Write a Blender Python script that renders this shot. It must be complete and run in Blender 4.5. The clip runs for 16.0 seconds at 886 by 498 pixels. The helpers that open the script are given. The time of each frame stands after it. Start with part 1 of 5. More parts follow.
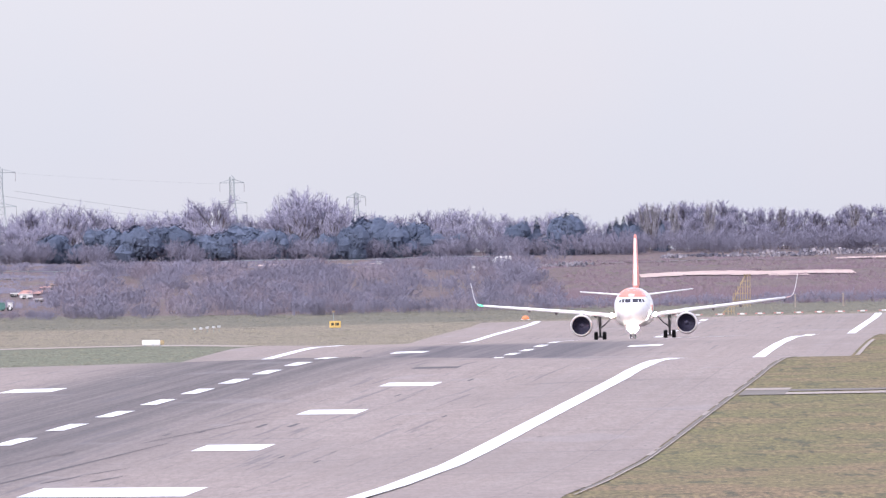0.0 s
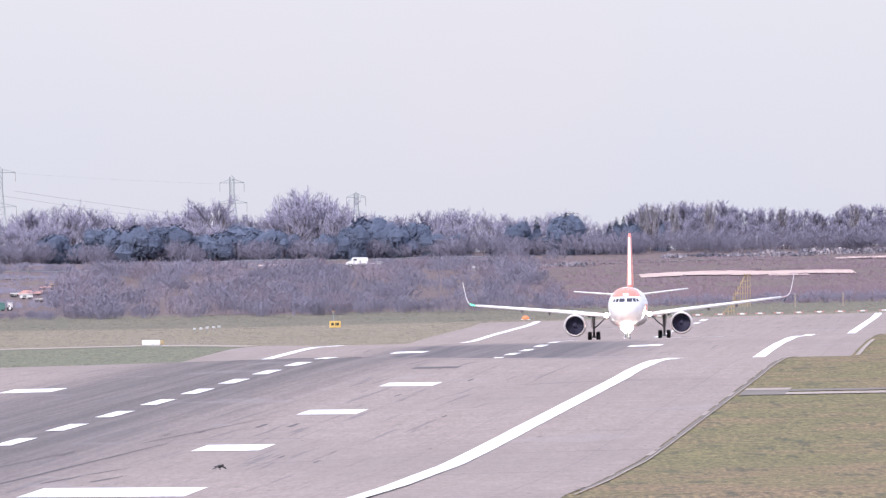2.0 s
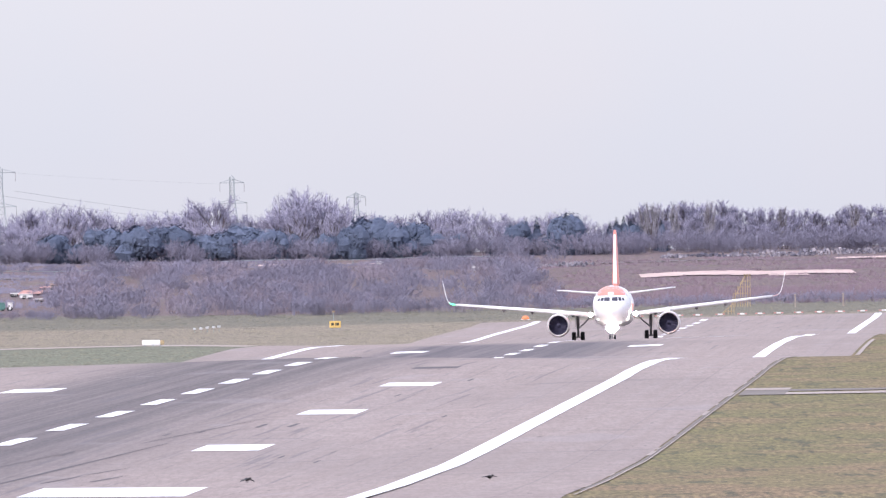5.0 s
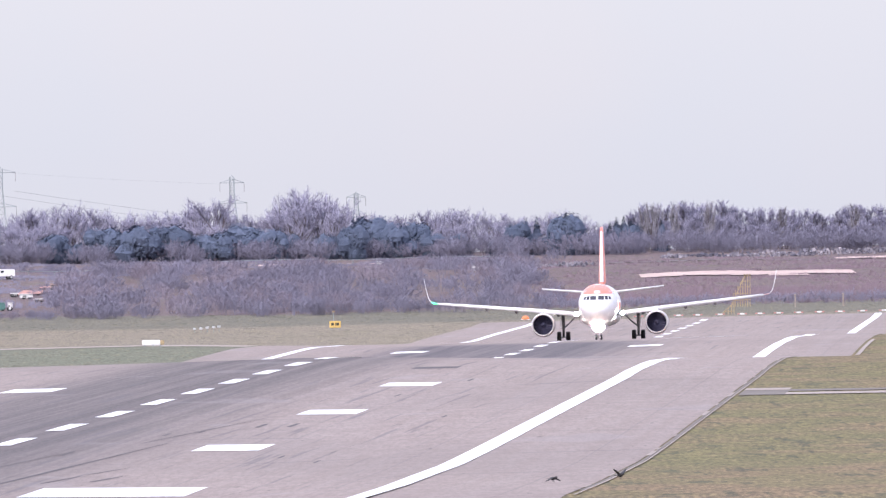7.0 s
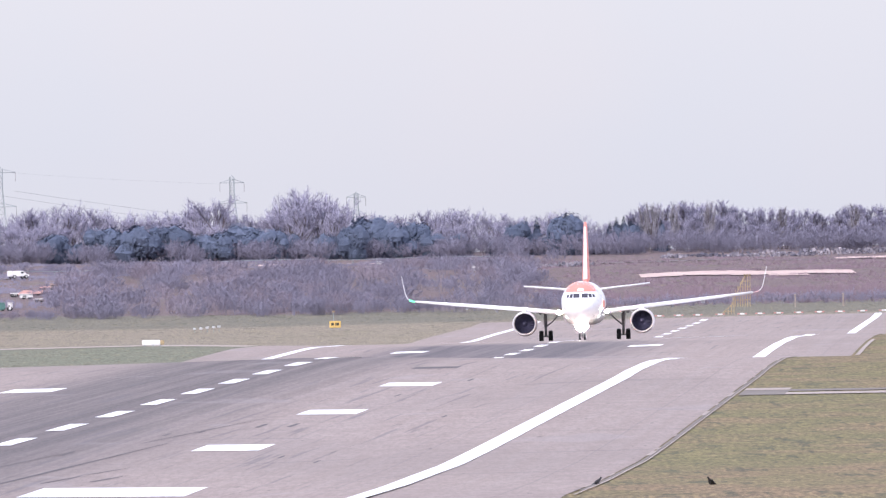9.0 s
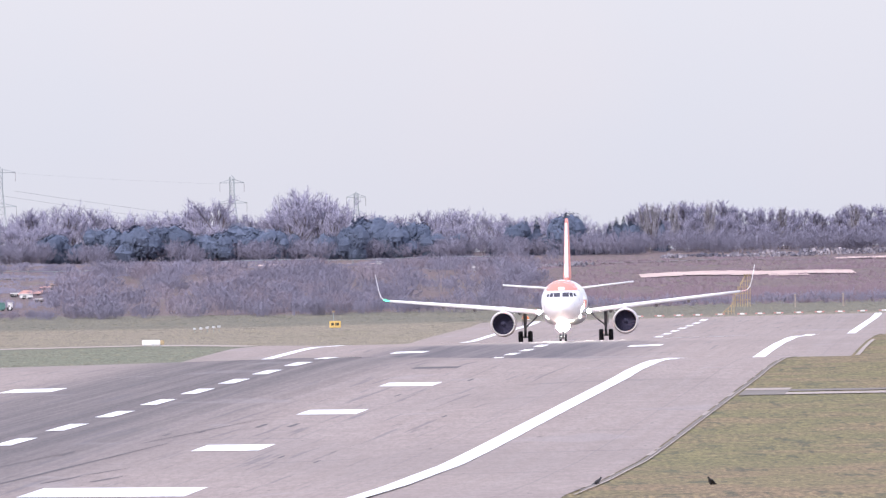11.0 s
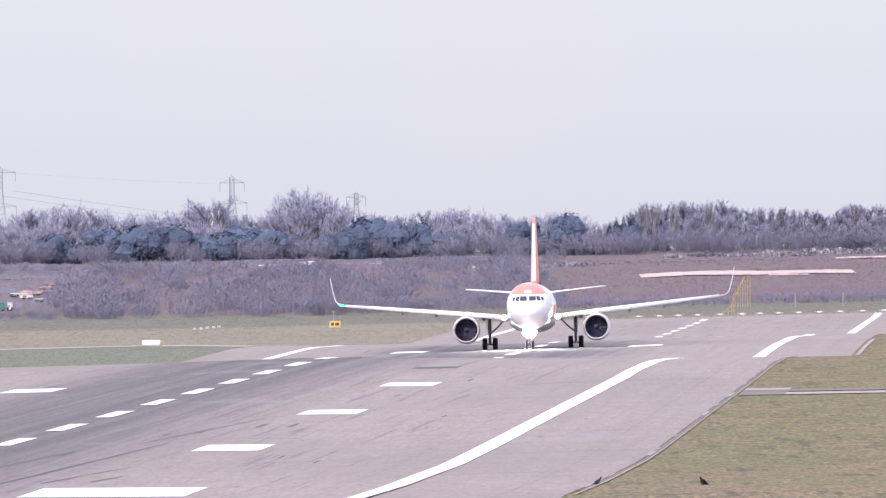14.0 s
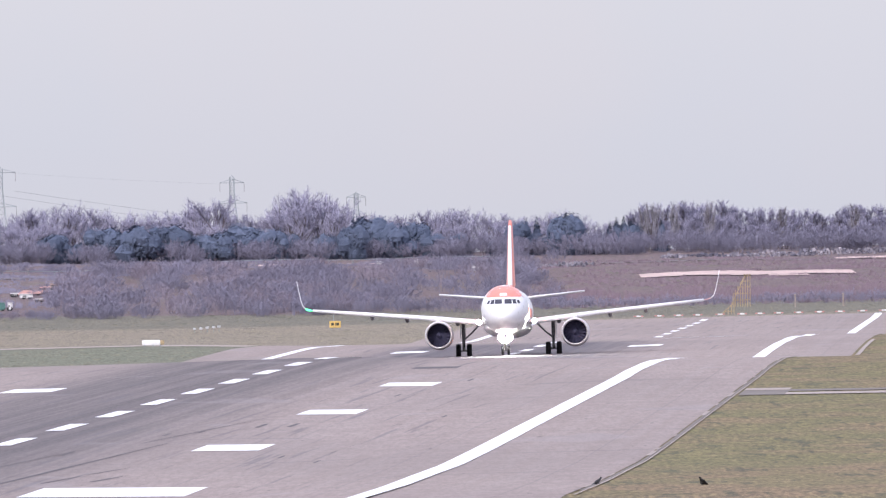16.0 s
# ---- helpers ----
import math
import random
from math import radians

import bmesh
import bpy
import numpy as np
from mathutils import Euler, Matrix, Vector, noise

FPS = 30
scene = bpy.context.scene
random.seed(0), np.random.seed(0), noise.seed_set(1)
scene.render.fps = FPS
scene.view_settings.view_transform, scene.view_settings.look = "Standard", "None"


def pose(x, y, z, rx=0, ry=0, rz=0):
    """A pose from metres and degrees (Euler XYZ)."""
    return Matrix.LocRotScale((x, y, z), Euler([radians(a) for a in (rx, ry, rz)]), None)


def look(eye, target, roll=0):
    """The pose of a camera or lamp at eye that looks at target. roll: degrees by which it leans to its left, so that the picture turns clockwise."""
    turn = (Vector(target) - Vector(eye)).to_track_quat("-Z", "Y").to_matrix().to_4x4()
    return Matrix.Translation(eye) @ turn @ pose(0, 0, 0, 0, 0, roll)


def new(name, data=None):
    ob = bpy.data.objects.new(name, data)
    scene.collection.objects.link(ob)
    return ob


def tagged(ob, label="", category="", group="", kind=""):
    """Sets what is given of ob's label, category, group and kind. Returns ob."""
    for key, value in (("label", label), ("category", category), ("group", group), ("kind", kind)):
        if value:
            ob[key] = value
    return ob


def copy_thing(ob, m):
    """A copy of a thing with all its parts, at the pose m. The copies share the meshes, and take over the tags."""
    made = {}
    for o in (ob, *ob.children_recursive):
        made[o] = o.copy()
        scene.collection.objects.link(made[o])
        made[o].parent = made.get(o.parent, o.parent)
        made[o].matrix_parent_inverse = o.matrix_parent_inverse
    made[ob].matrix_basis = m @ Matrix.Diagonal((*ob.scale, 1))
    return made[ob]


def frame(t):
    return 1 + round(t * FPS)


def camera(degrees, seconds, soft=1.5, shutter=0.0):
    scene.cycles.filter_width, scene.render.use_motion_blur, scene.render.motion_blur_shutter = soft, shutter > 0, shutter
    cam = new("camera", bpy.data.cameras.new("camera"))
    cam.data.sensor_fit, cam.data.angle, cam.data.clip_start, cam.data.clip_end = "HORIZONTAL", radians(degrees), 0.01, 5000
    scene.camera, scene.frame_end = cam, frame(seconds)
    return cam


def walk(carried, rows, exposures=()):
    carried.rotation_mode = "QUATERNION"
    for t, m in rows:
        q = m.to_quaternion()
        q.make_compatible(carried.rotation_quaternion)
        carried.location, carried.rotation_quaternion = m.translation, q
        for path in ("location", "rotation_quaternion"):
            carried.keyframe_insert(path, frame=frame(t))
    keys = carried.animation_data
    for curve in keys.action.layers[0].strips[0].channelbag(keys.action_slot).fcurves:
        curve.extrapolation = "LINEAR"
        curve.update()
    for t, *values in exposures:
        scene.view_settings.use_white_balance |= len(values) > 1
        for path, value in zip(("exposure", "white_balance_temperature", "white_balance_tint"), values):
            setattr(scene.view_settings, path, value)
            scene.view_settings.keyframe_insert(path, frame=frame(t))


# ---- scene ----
# The runway runs almost straight away from the camera. Y is the distance ahead, X is to the right.
SLOPE, OFFSET = 0.024974, -47.93      # the runway's centreline: X = OFFSET + SLOPE * Y

cam = camera(2.0417, 16.0, 1.3)
EYE = (0.0, 0.0, 12.35)
view = look(EYE, (0.0, 44000.0, 12.35 + 39.0), -1.0)
walk(cam, [(0.0, view), (16.0, view)], exposures=((0.0, 0.24, 6250, 17), (14.8, 0.24, 6250, 17), (15.5, 0.16, 6250, 17), (16.0, 0.06, 6250, 17)))

# ---- light: a bright overcast day with the sun behind thin cloud ----
world = bpy.data.worlds.new("sky")
scene.world = world
world.use_nodes = True
wn, wl = world.node_tree.nodes, world.node_tree.links
wn.clear()
SUN_EL, SUN_AZ = radians(38), radians(205)
sky = wn.new("ShaderNodeTexSky")
sky.sky_type, sky.sun_disc, sky.sun_elevation, sky.sun_rotation = "NISHITA", False, SUN_EL, SUN_AZ
blue = wn.new("ShaderNodeBackground")
wl.new(sky.outputs[0], blue.inputs[0])
blue.inputs[1].default_value = 0.05
coords = wn.new("ShaderNodeTexCoord")
split = wn.new("ShaderNodeSeparateXYZ")
wl.new(coords.outputs["Generated"], split.inputs[0])
lift = wn.new("ShaderNodeMapRange")      # overcast skies are brighter overhead than at the horizon
lift.inputs["From Min"].default_value, lift.inputs["From Max"].default_value = 0.0, 1.0
lift.inputs["To Min"].default_value, lift.inputs["To Max"].default_value = 0.46, 1.42
wl.new(split.outputs["Z"], lift.inputs["Value"])
cloud_noise = wn.new("ShaderNodeTexNoise")
cloud_noise.inputs["Scale"].default_value, cloud_noise.inputs["Detail"].default_value = 60.0, 5.0
wl.new(coords.outputs["Generated"], cloud_noise.inputs["Vector"])
cloud_ramp = wn.new("ShaderNodeValToRGB")
cloud_ramp.color_ramp.elements[0].position, cloud_ramp.color_ramp.elements[0].color = 0.3, (0.90, 0.955, 1.12, 1)
cloud_ramp.color_ramp.elements[1].position, cloud_ramp.color_ramp.elements[1].color = 0.7, (0.96, 0.96, 1.09, 1)
wl.new(cloud_noise.outputs["Fac"], cloud_ramp.inputs[0])
cloud = wn.new("ShaderNodeBackground")
wl.new(cloud_ramp.outputs[0], cloud.inputs[0])
wl.new(lift.outputs[0], cloud.inputs[1])
both = wn.new("ShaderNodeAddShader")
wl.new(blue.outputs[0], both.inputs[0])
wl.new(cloud.outputs[0], both.inputs[1])
out = wn.new("ShaderNodeOutputWorld")
wl.new(both.outputs[0], out.inputs[0])

sun = new("sun", bpy.data.lights.new("sun", "SUN"))
sun.data.energy, sun.data.angle, sun.data.color = 2.5, radians(12), (1.0, 0.95, 0.88)
SUN_DIR = Vector((math.sin(SUN_AZ) * math.cos(SUN_EL), math.cos(SUN_AZ) * math.cos(SUN_EL), math.sin(SUN_EL)))
sun.matrix_world = look((0, 0, 300), Vector((0, 0, 300)) - SUN_DIR)


# ---- materials ----
class Nodes:
    """Short ways to lay down shader nodes for one material."""

    def __init__(self, name, rough=0.8, metal=0.0):
        self.m = bpy.data.materials.new(name)
        self.m.use_nodes = True
        self.t = self.m.node_tree
        self.bsdf = self.t.nodes["Principled BSDF"]
        self.bsdf.inputs["Roughness"].default_value = rough
        self.bsdf.inputs["Metallic"].default_value = metal
        self.where = self.t.nodes.new("ShaderNodeTexCoord").outputs["Object"]

    def put(self, socket, value):
        if isinstance(value, bpy.types.NodeSocket):
            self.t.links.new(value, socket)
        elif isinstance(value, (tuple, list)) and len(value) == 3 and socket.type == "RGBA":
            socket.default_value = (*value, 1)
        else:
            socket.default_value = value

    def math(self, op, a, b=0.0, c=0.0):
        n = self.t.nodes.new("ShaderNodeMath")
        n.operation = op
        for s, v in zip(n.inputs, (a, b, c)):
            self.put(s, v)
        return n.outputs[0]

    def noise(self, scale, stretch=(1, 1, 1), detail=4.0, rough=0.6):
        mp = self.t.nodes.new("ShaderNodeMapping")
        mp.inputs["Scale"].default_value = stretch
        self.t.links.new(self.where, mp.inputs["Vector"])
        n = self.t.nodes.new("ShaderNodeTexNoise")
        n.inputs["Scale"].default_value, n.inputs["Detail"].default_value, n.inputs["Roughness"].default_value = scale, detail, rough
        self.t.links.new(mp.outputs[0], n.inputs["Vector"])
        return n.outputs["Fac"]

    def noise_at(self, x, y, scale, detail=4.0, rough=0.6):
        v = self.t.nodes.new("ShaderNodeCombineXYZ")
        self.put(v.inputs[0], x)
        self.put(v.inputs[1], y)
        n = self.t.nodes.new("ShaderNodeTexNoise")
        n.inputs["Scale"].default_value, n.inputs["Detail"].default_value, n.inputs["Roughness"].default_value = scale, detail, rough
        self.t.links.new(v.outputs[0], n.inputs["Vector"])
        return n.outputs["Fac"]

    def step(self, v, lo, hi, a=0.0, b=1.0):
        n = self.t.nodes.new("ShaderNodeMapRange")
        n.interpolation_type = "SMOOTHSTEP"
        for s, x in zip(n.inputs, (v, lo, hi, a, b)):
            self.put(s, x)
        return n.outputs[0]

    def mix(self, fac, a, b):
        n = self.t.nodes.new("ShaderNodeMix")
        n.data_type = "RGBA"
        self.put(n.inputs[0], fac)
        self.put(n.inputs[6], a)
        self.put(n.inputs[7], b)
        return n.outputs[2]

    def axes(self):
        n = self.t.nodes.new("ShaderNodeSeparateXYZ")
        self.t.links.new(self.where, n.inputs[0])
        return n.outputs

    def island(self):
        return self.t.nodes.new("ShaderNodeNewGeometry").outputs["Random Per Island"]

    def object_random(self):
        return self.t.nodes.new("ShaderNodeObjectInfo").outputs["Random"]

    def bump(self, height, strength=0.3, distance=0.02):
        n = self.t.nodes.new("ShaderNodeBump")
        n.inputs["Strength"].default_value, n.inputs["Distance"].default_value = strength, distance
        self.t.links.new(height, n.inputs["Height"])
        self.t.links.new(n.outputs[0], self.bsdf.inputs["Normal"])

    def colour(self, c):
        self.put(self.bsdf.inputs["Base Color"], c)
        return self


def scaled(c, k):
    return tuple(min(1.0, x * k) for x in c)


def worn(name, base, rough=0.6, metal=0.0, grain=6.0, vary=0.18, stain=0.7, bump=0.15):
    """A painted or plain surface: fine grain and larger stains."""
    n = Nodes(name, rough, metal)
    fine, broad = n.noise(grain), n.noise(stain, detail=3.0)
    c = n.mix(n.step(fine, 0.3, 0.7), scaled(base, 1 - vary), scaled(base, 1 + vary))
    n.colour(n.mix(n.step(broad, 0.45, 0.75, 0.0, 0.5), c, scaled(base, 1 - 2 * vary)))
    n.put(n.bsdf.inputs["Roughness"], n.step(fine, 0.2, 0.8, rough * 0.85, min(1.0, rough * 1.15)))
    n.bump(fine, bump, 0.01)
    return n.m


def glowing(name, base, glow, strength):
    n = Nodes(name, 0.3)
    n.colour(base)
    n.put(n.bsdf.inputs["Emission Color"], glow)
    n.bsdf.inputs["Emission Strength"].default_value = strength
    return n.m


def runway_offset(n):
    """Metres across the runway, from its centreline."""
    ax = n.axes()
    return n.math("SUBTRACT", ax["X"], n.math("MULTIPLY_ADD", ax["Y"], SLOPE, OFFSET)), ax["Y"]


def asphalt_material():
    n = Nodes("grooved_asphalt", 0.85)
    s, d = runway_offset(n)
    fine = n.noise(0.9, (1, 0.12, 1), 6.0, 0.7)
    streak = n.noise_at(s, n.math("MULTIPLY", d, 0.0025), 0.8, 6.0, 0.7)
    broad = n.noise(0.05, (1, 0.12, 1), 4.0)
    c = n.mix(n.step(fine, 0.3, 0.7), (0.272, 0.220, 0.198), (0.328, 0.268, 0.243))
    c = n.mix(n.step(broad, 0.4, 0.65, 0.0, 0.45), c, (0.215, 0.180, 0.168))
    grit = n.noise(5.0, (1, 0.035, 1), 3.0, 0.7)
    c = n.mix(n.step(grit, 0.38, 0.66, 0.0, 0.55), c, (0.208, 0.170, 0.155))
    # tyre rubber along the touchdown zones
    far = n.step(d, 1640, 1760)
    left = n.math("MULTIPLY_ADD", far, -3.5, -9.0)
    wide = n.math("MULTIPLY_ADD", far, 3.2, 6.3)
    band = n.math("MULTIPLY", n.step(s, n.math("SUBTRACT", left, 5.0), n.math("ADD", left, 2.5)),
                  n.step(s, n.math("SUBTRACT", wide, 5.5), n.math("ADD", wide, 4.5), 1.0, 0.0))
    zone = n.math("MULTIPLY", n.step(d, 2290, 2350, 1.0, 0.0), n.step(d, 500, 900))
    mask = n.math("MULTIPLY", n.math("MULTIPLY", band, zone), n.step(streak, 0.28, 0.62, 0.5, 1.0))
    c = n.mix(n.math("MULTIPLY", mask, n.step(grit, 0.3, 0.7, 0.82, 1.0)), c, n.mix(far, (0.098, 0.086, 0.088), (0.088, 0.079, 0.089)))
    # scattered single tyre marks
    marks = n.noise_at(n.math("MULTIPLY", s, 2.2), n.math("MULTIPLY", d, 0.012), 0.9, 3.0, 0.5)
    inner = n.step(n.math("ABSOLUTE", s), 17, 22, 1.0, 0.0)
    c = n.mix(n.math("MULTIPLY", n.step(marks, 0.58, 0.68, 0.0, 0.55), inner), c, (0.12, 0.11, 0.12))
    # paver lanes, cross joints and darker patches
    lane = n.math("PINGPONG", n.math("ADD", s, 200.0), 3.8)
    c = n.mix(n.step(lane, 0.0, 0.09, 0.3, 0.0), c, (0.13, 0.12, 0.13))
    cross = n.math("PINGPONG", n.math("MULTIPLY_ADD", n.noise(0.03), 30.0, d), 41.0)
    c = n.mix(n.math("MULTIPLY", n.step(cross, 0.0, 1.3, 0.45, 0.0), n.step(broad, 0.45, 0.6)), c, (0.11, 0.10, 0.11))
    patch = n.noise(0.11, (1, 0.2, 1), 2.0, 0.4)
    c = n.mix(n.step(patch, 0.63, 0.66, 0.0, 0.22), c, (0.30, 0.275, 0.28))
    speck = n.noise_at(n.math("MULTIPLY", s, 1.0), n.math("MULTIPLY", d, 0.05), 1.7, 2.0, 0.5)
    c = n.mix(n.step(speck, 0.69, 0.74, 0.0, 0.5), c, (0.11, 0.095, 0.09))
    cracks = n.noise_at(n.math("MULTIPLY", s, 0.12), n.math("MULTIPLY", d, 0.09), 1.5, 3.0, 0.6)
    line = n.math("ABSOLUTE", n.math("SUBTRACT", cracks, 0.5))
    c = n.mix(n.step(line, 0.0, 0.008, 0.4, 0.0), c, (0.14, 0.12, 0.115))
    n.colour(c)
    n.put(n.bsdf.inputs["Roughness"], n.step(streak, 0.3, 0.7, 0.75, 0.95))
    n.bsdf.inputs["Specular IOR Level"].default_value = 0.25
    n.bump(fine, 0.2, 0.02)
    return n.m


def ground_material():
    n = Nodes("rough_grassland", 0.95)
    s, d = runway_offset(n)
    fine = n.noise(0.7, (1, 0.28, 1), 7.0, 0.72)
    mid = n.noise(0.14, (1, 0.28, 1), 5.0)
    broad = n.noise(0.03, (1, 0.3, 1), 3.0)
    green = n.mix(n.step(fine, 0.3, 0.7), (0.104, 0.093, 0.031), (0.165, 0.139, 0.052))
    straw = n.mix(n.step(fine, 0.3, 0.7), (0.142, 0.096, 0.046), (0.220, 0.152, 0.078))
    c = n.mix(n.math("MULTIPLY_ADD", n.step(d, 900, 1010, 0.35, 0.0), 1.0, n.step(mid, 0.42, 0.62, 0.0, 0.85)), green, straw)
    # darker tussocks and hollows
    clump = n.noise(0.42, (1, 0.10, 1), 3.0, 0.6)
    c = n.mix(n.step(clump, 0.58, 0.70, 0.0, 0.75), c, (0.066, 0.064, 0.028))
    # the far strips left unmown are paler
    pale = n.mix(n.step(fine, 0.3, 0.7), (0.178, 0.150, 0.100), (0.238, 0.197, 0.143))
    c = n.mix(n.math("MULTIPLY", n.step(d, 2420, 2500), n.step(mid, 0.2, 0.55, 0.55, 1.0)), c, pale)
    lush = n.mix(n.step(fine, 0.3, 0.7), (0.112, 0.125, 0.082), (0.152, 0.160, 0.108))
    c = n.mix(n.math("MULTIPLY", n.math("MULTIPLY", n.step(d, 1600, 1700), n.step(s, -5, 5, 1.0, 0.0)), n.step(d, 2420, 2500, 0.85, 0.0)), c, lush)
    c = n.mix(n.math("MULTIPLY", n.step(d, 3345, 3375), n.step(mid, 0.3, 0.6, 0.6, 0.95)), c, scaled((0.135, 0.126, 0.090), 0.88))
    # bare red-brown soil on the bank behind the airfield
    soil = n.mix(n.step(fine, 0.3, 0.7), (0.098, 0.067, 0.068), (0.158, 0.107, 0.107))
    soil = n.mix(n.step(mid, 0.55, 0.72, 0.0, 0.6), soil, (0.12, 0.11, 0.075))
    c = n.mix(n.step(n.math("MULTIPLY_ADD", broad, 60.0, d), 3505, 3525), c, soil)
    # short dark tussocks and dry wisps
    dash = n.noise(1.0, (1, 0.06, 1), 3.0, 0.6)
    c = n.mix(n.step(dash, 0.60, 0.65, 0.0, 0.75), c, (0.055, 0.052, 0.024))
    wisp = n.noise(1.7, (1, 0.045, 1), 3.0, 0.6)
    c = n.mix(n.step(wisp, 0.56, 0.68, 0.0, 0.4), c, (0.24, 0.18, 0.085))
    # blades catch the light unevenly
    blades = n.noise(4.5, (1, 0.05, 1), 4.0, 0.75)
    tone = n.t.nodes.new("ShaderNodeHueSaturation")
    n.put(tone.inputs["Value"], n.step(blades, 0.3, 0.7, 0.45, 1.42))
    n.put(tone.inputs["Color"], c)
    n.colour(tone.outputs[0])
    n.bump(fine, 0.5, 0.08)
    return n.m


def twig_material(name, low, high):
    n = Nodes(name, 0.9)
    c = n.mix(n.island(), low, high)
    n.colour(n.mix(n.object_random(), c, scaled(low, 0.85)))
    n.bsdf.inputs["Specular IOR Level"].default_value = 0.1
    return n.m


ASPHALT = asphalt_material()
GROUND = ground_material()
PAINT = worn("white_runway_paint", (0.80, 0.80, 0.80), 0.6, 0, 1.5, 0.08, 0.2)


def worn_paint():
    n = Nodes("worn_centreline_paint", 0.7)
    fine = n.noise_at(n.math("MULTIPLY", n.axes()["X"], 2.0), n.math("MULTIPLY", n.axes()["Y"], 0.25), 1.2, 5.0, 0.65)
    n.colour(n.mix(n.step(fine, 0.56, 0.66, 0.0, 0.8), (0.78, 0.77, 0.77), (0.17, 0.15, 0.15)))
    n.bump(fine, 0.1, 0.01)
    return n.m


WORN_PAINT = worn_paint()
CONCRETE = worn("pale_concrete", (0.34, 0.285, 0.25), 0.9, 0, 2.0, 0.2, 0.15)
DARK_EDGE = worn("dark_weathered_tarmac", (0.17, 0.145, 0.125), 0.9, 0, 2.0, 0.2, 0.2)
RED_SOIL = worn("red_bare_soil", (0.46, 0.24, 0.20), 0.95, 0, 0.8, 0.2, 0.1)
SAND = worn("pale_sandy_soil", (0.52, 0.39, 0.35), 0.95, 0, 0.8, 0.2, 0.1)
ROAD = worn("road_tarmac", (0.16, 0.15, 0.15), 0.9, 0, 1.0, 0.15, 0.1)
RUBBLE = twig_material("grey_rubble", (0.13, 0.125, 0.16), (0.40, 0.365, 0.39))
BARK = worn("grey_brown_bark", (0.13, 0.11, 0.115), 0.95, 0, 3.0, 0.3, 0.6)
# lilac-blue distance haze is mixed into this twig colour
TWIG_HAZED = twig_material("hazed_bare_twigs", (0.36, 0.346, 0.445), (0.40, 0.385, 0.485))
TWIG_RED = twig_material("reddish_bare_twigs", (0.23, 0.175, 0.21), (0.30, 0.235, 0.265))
# scrub browns are shifted to lilac, which paints in the haze of distance
SCRUB_HAZED = twig_material("hazed_scrub_twigs", (0.24, 0.228, 0.297), (0.28, 0.266, 0.34))
SCRUB_HAZED_BROWN = twig_material("hazed_brown_scrub_twigs", (0.28, 0.243, 0.295), (0.335, 0.295, 0.345))
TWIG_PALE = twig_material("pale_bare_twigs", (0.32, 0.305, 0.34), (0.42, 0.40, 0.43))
# both evergreens are lightened and blued, distance haze put into their base colours
LEAF_HAZED = twig_material("hazed_evergreen_leaves", (0.115, 0.14, 0.205), (0.135, 0.162, 0.232))
CONIFER_HAZED = twig_material("hazed_conifer_needles", (0.095, 0.115, 0.175), (0.12, 0.142, 0.21))
STEEL = worn("galvanised_steel", (0.30, 0.34, 0.35), 0.6, 0.3, 3.0, 0.15)
WIRE = worn("aluminium_cable", (0.28, 0.28, 0.30), 0.6, 0.3, 3.0, 0.1)
WHITE_GLOSS = worn("white_aircraft_paint", (0.80, 0.79, 0.79), 0.3, 0, 1.5, 0.03, 0.4, 0.02)
ORANGE = worn("orange_aircraft_paint", (0.78, 0.23, 0.17), 0.35, 0, 1.5, 0.06, 0.4, 0.02)
WING_GREY = worn("light_grey_wing_paint", (0.74, 0.73, 0.73), 0.35, 0, 1.5, 0.05, 0.4, 0.02)
NACELLE = worn("pale_grey_cowling_paint", (0.60, 0.555, 0.56), 0.35, 0, 1.5, 0.05, 0.4, 0.02)
LIP = worn("polished_intake_lip", (0.66, 0.62, 0.62), 0.4, 0.4, 4.0, 0.05)
FAN = worn("dark_fan_blades", (0.06, 0.057, 0.105), 0.8, 0.0, 4.0, 0.2)
DUCT = worn("grey_intake_duct", (0.07, 0.064, 0.105), 0.6, 0.0, 4.0, 0.15)
GEAR = worn("grey_landing_gear", (0.32, 0.31, 0.32), 0.5, 0.2, 5.0, 0.2)
TYRE = worn("black_rubber", (0.030, 0.030, 0.034), 0.85, 0, 8.0, 0.2)
HUB = worn("pale_wheel_hub", (0.55, 0.55, 0.56), 0.4, 0.3, 6.0, 0.15)
COCKPIT = worn("dark_cockpit_glass", (0.035, 0.032, 0.05), 0.12, 0, 3.0, 0.1, 0.5, 0.0)
LAMP = glowing("landing_lamp", (0.9, 0.9, 0.9), (1.0, 0.94, 0.84), 5000.0)
GREEN_LAMP = glowing("green_navigation_lamp", (0.1, 0.6, 0.3), (0.08, 1.0, 0.42), 2.2)
RED_LAMP = glowing("red_navigation_lamp", (0.55, 0.38, 0.38), (1.0, 0.12, 0.08), 0.1)
YELLOW = worn("yellow_paint", (0.66, 0.45, 0.14), 0.6, 0, 5.0, 0.12)
YELLOW_DULL = worn("weathered_yellow_paint", (0.42, 0.32, 0.19), 0.7, 0, 5.0, 0.2)
BLACK = worn("black_paint", (0.03, 0.03, 0.03), 0.6, 0, 5.0, 0.1)
WHITE = worn("white_paint", (0.78, 0.77, 0.76), 0.5, 0, 4.0, 0.07)
RED = worn("red_paint", (0.50, 0.25, 0.23), 0.6, 0, 4.0, 0.12)
ORANGE_SIGN = worn("orange_paint", (0.72, 0.24, 0.10), 0.6, 0, 4.0, 0.1)
GREEN_PAINT = worn("dull_green_paint", (0.10, 0.22, 0.20), 0.7, 0, 4.0, 0.15)
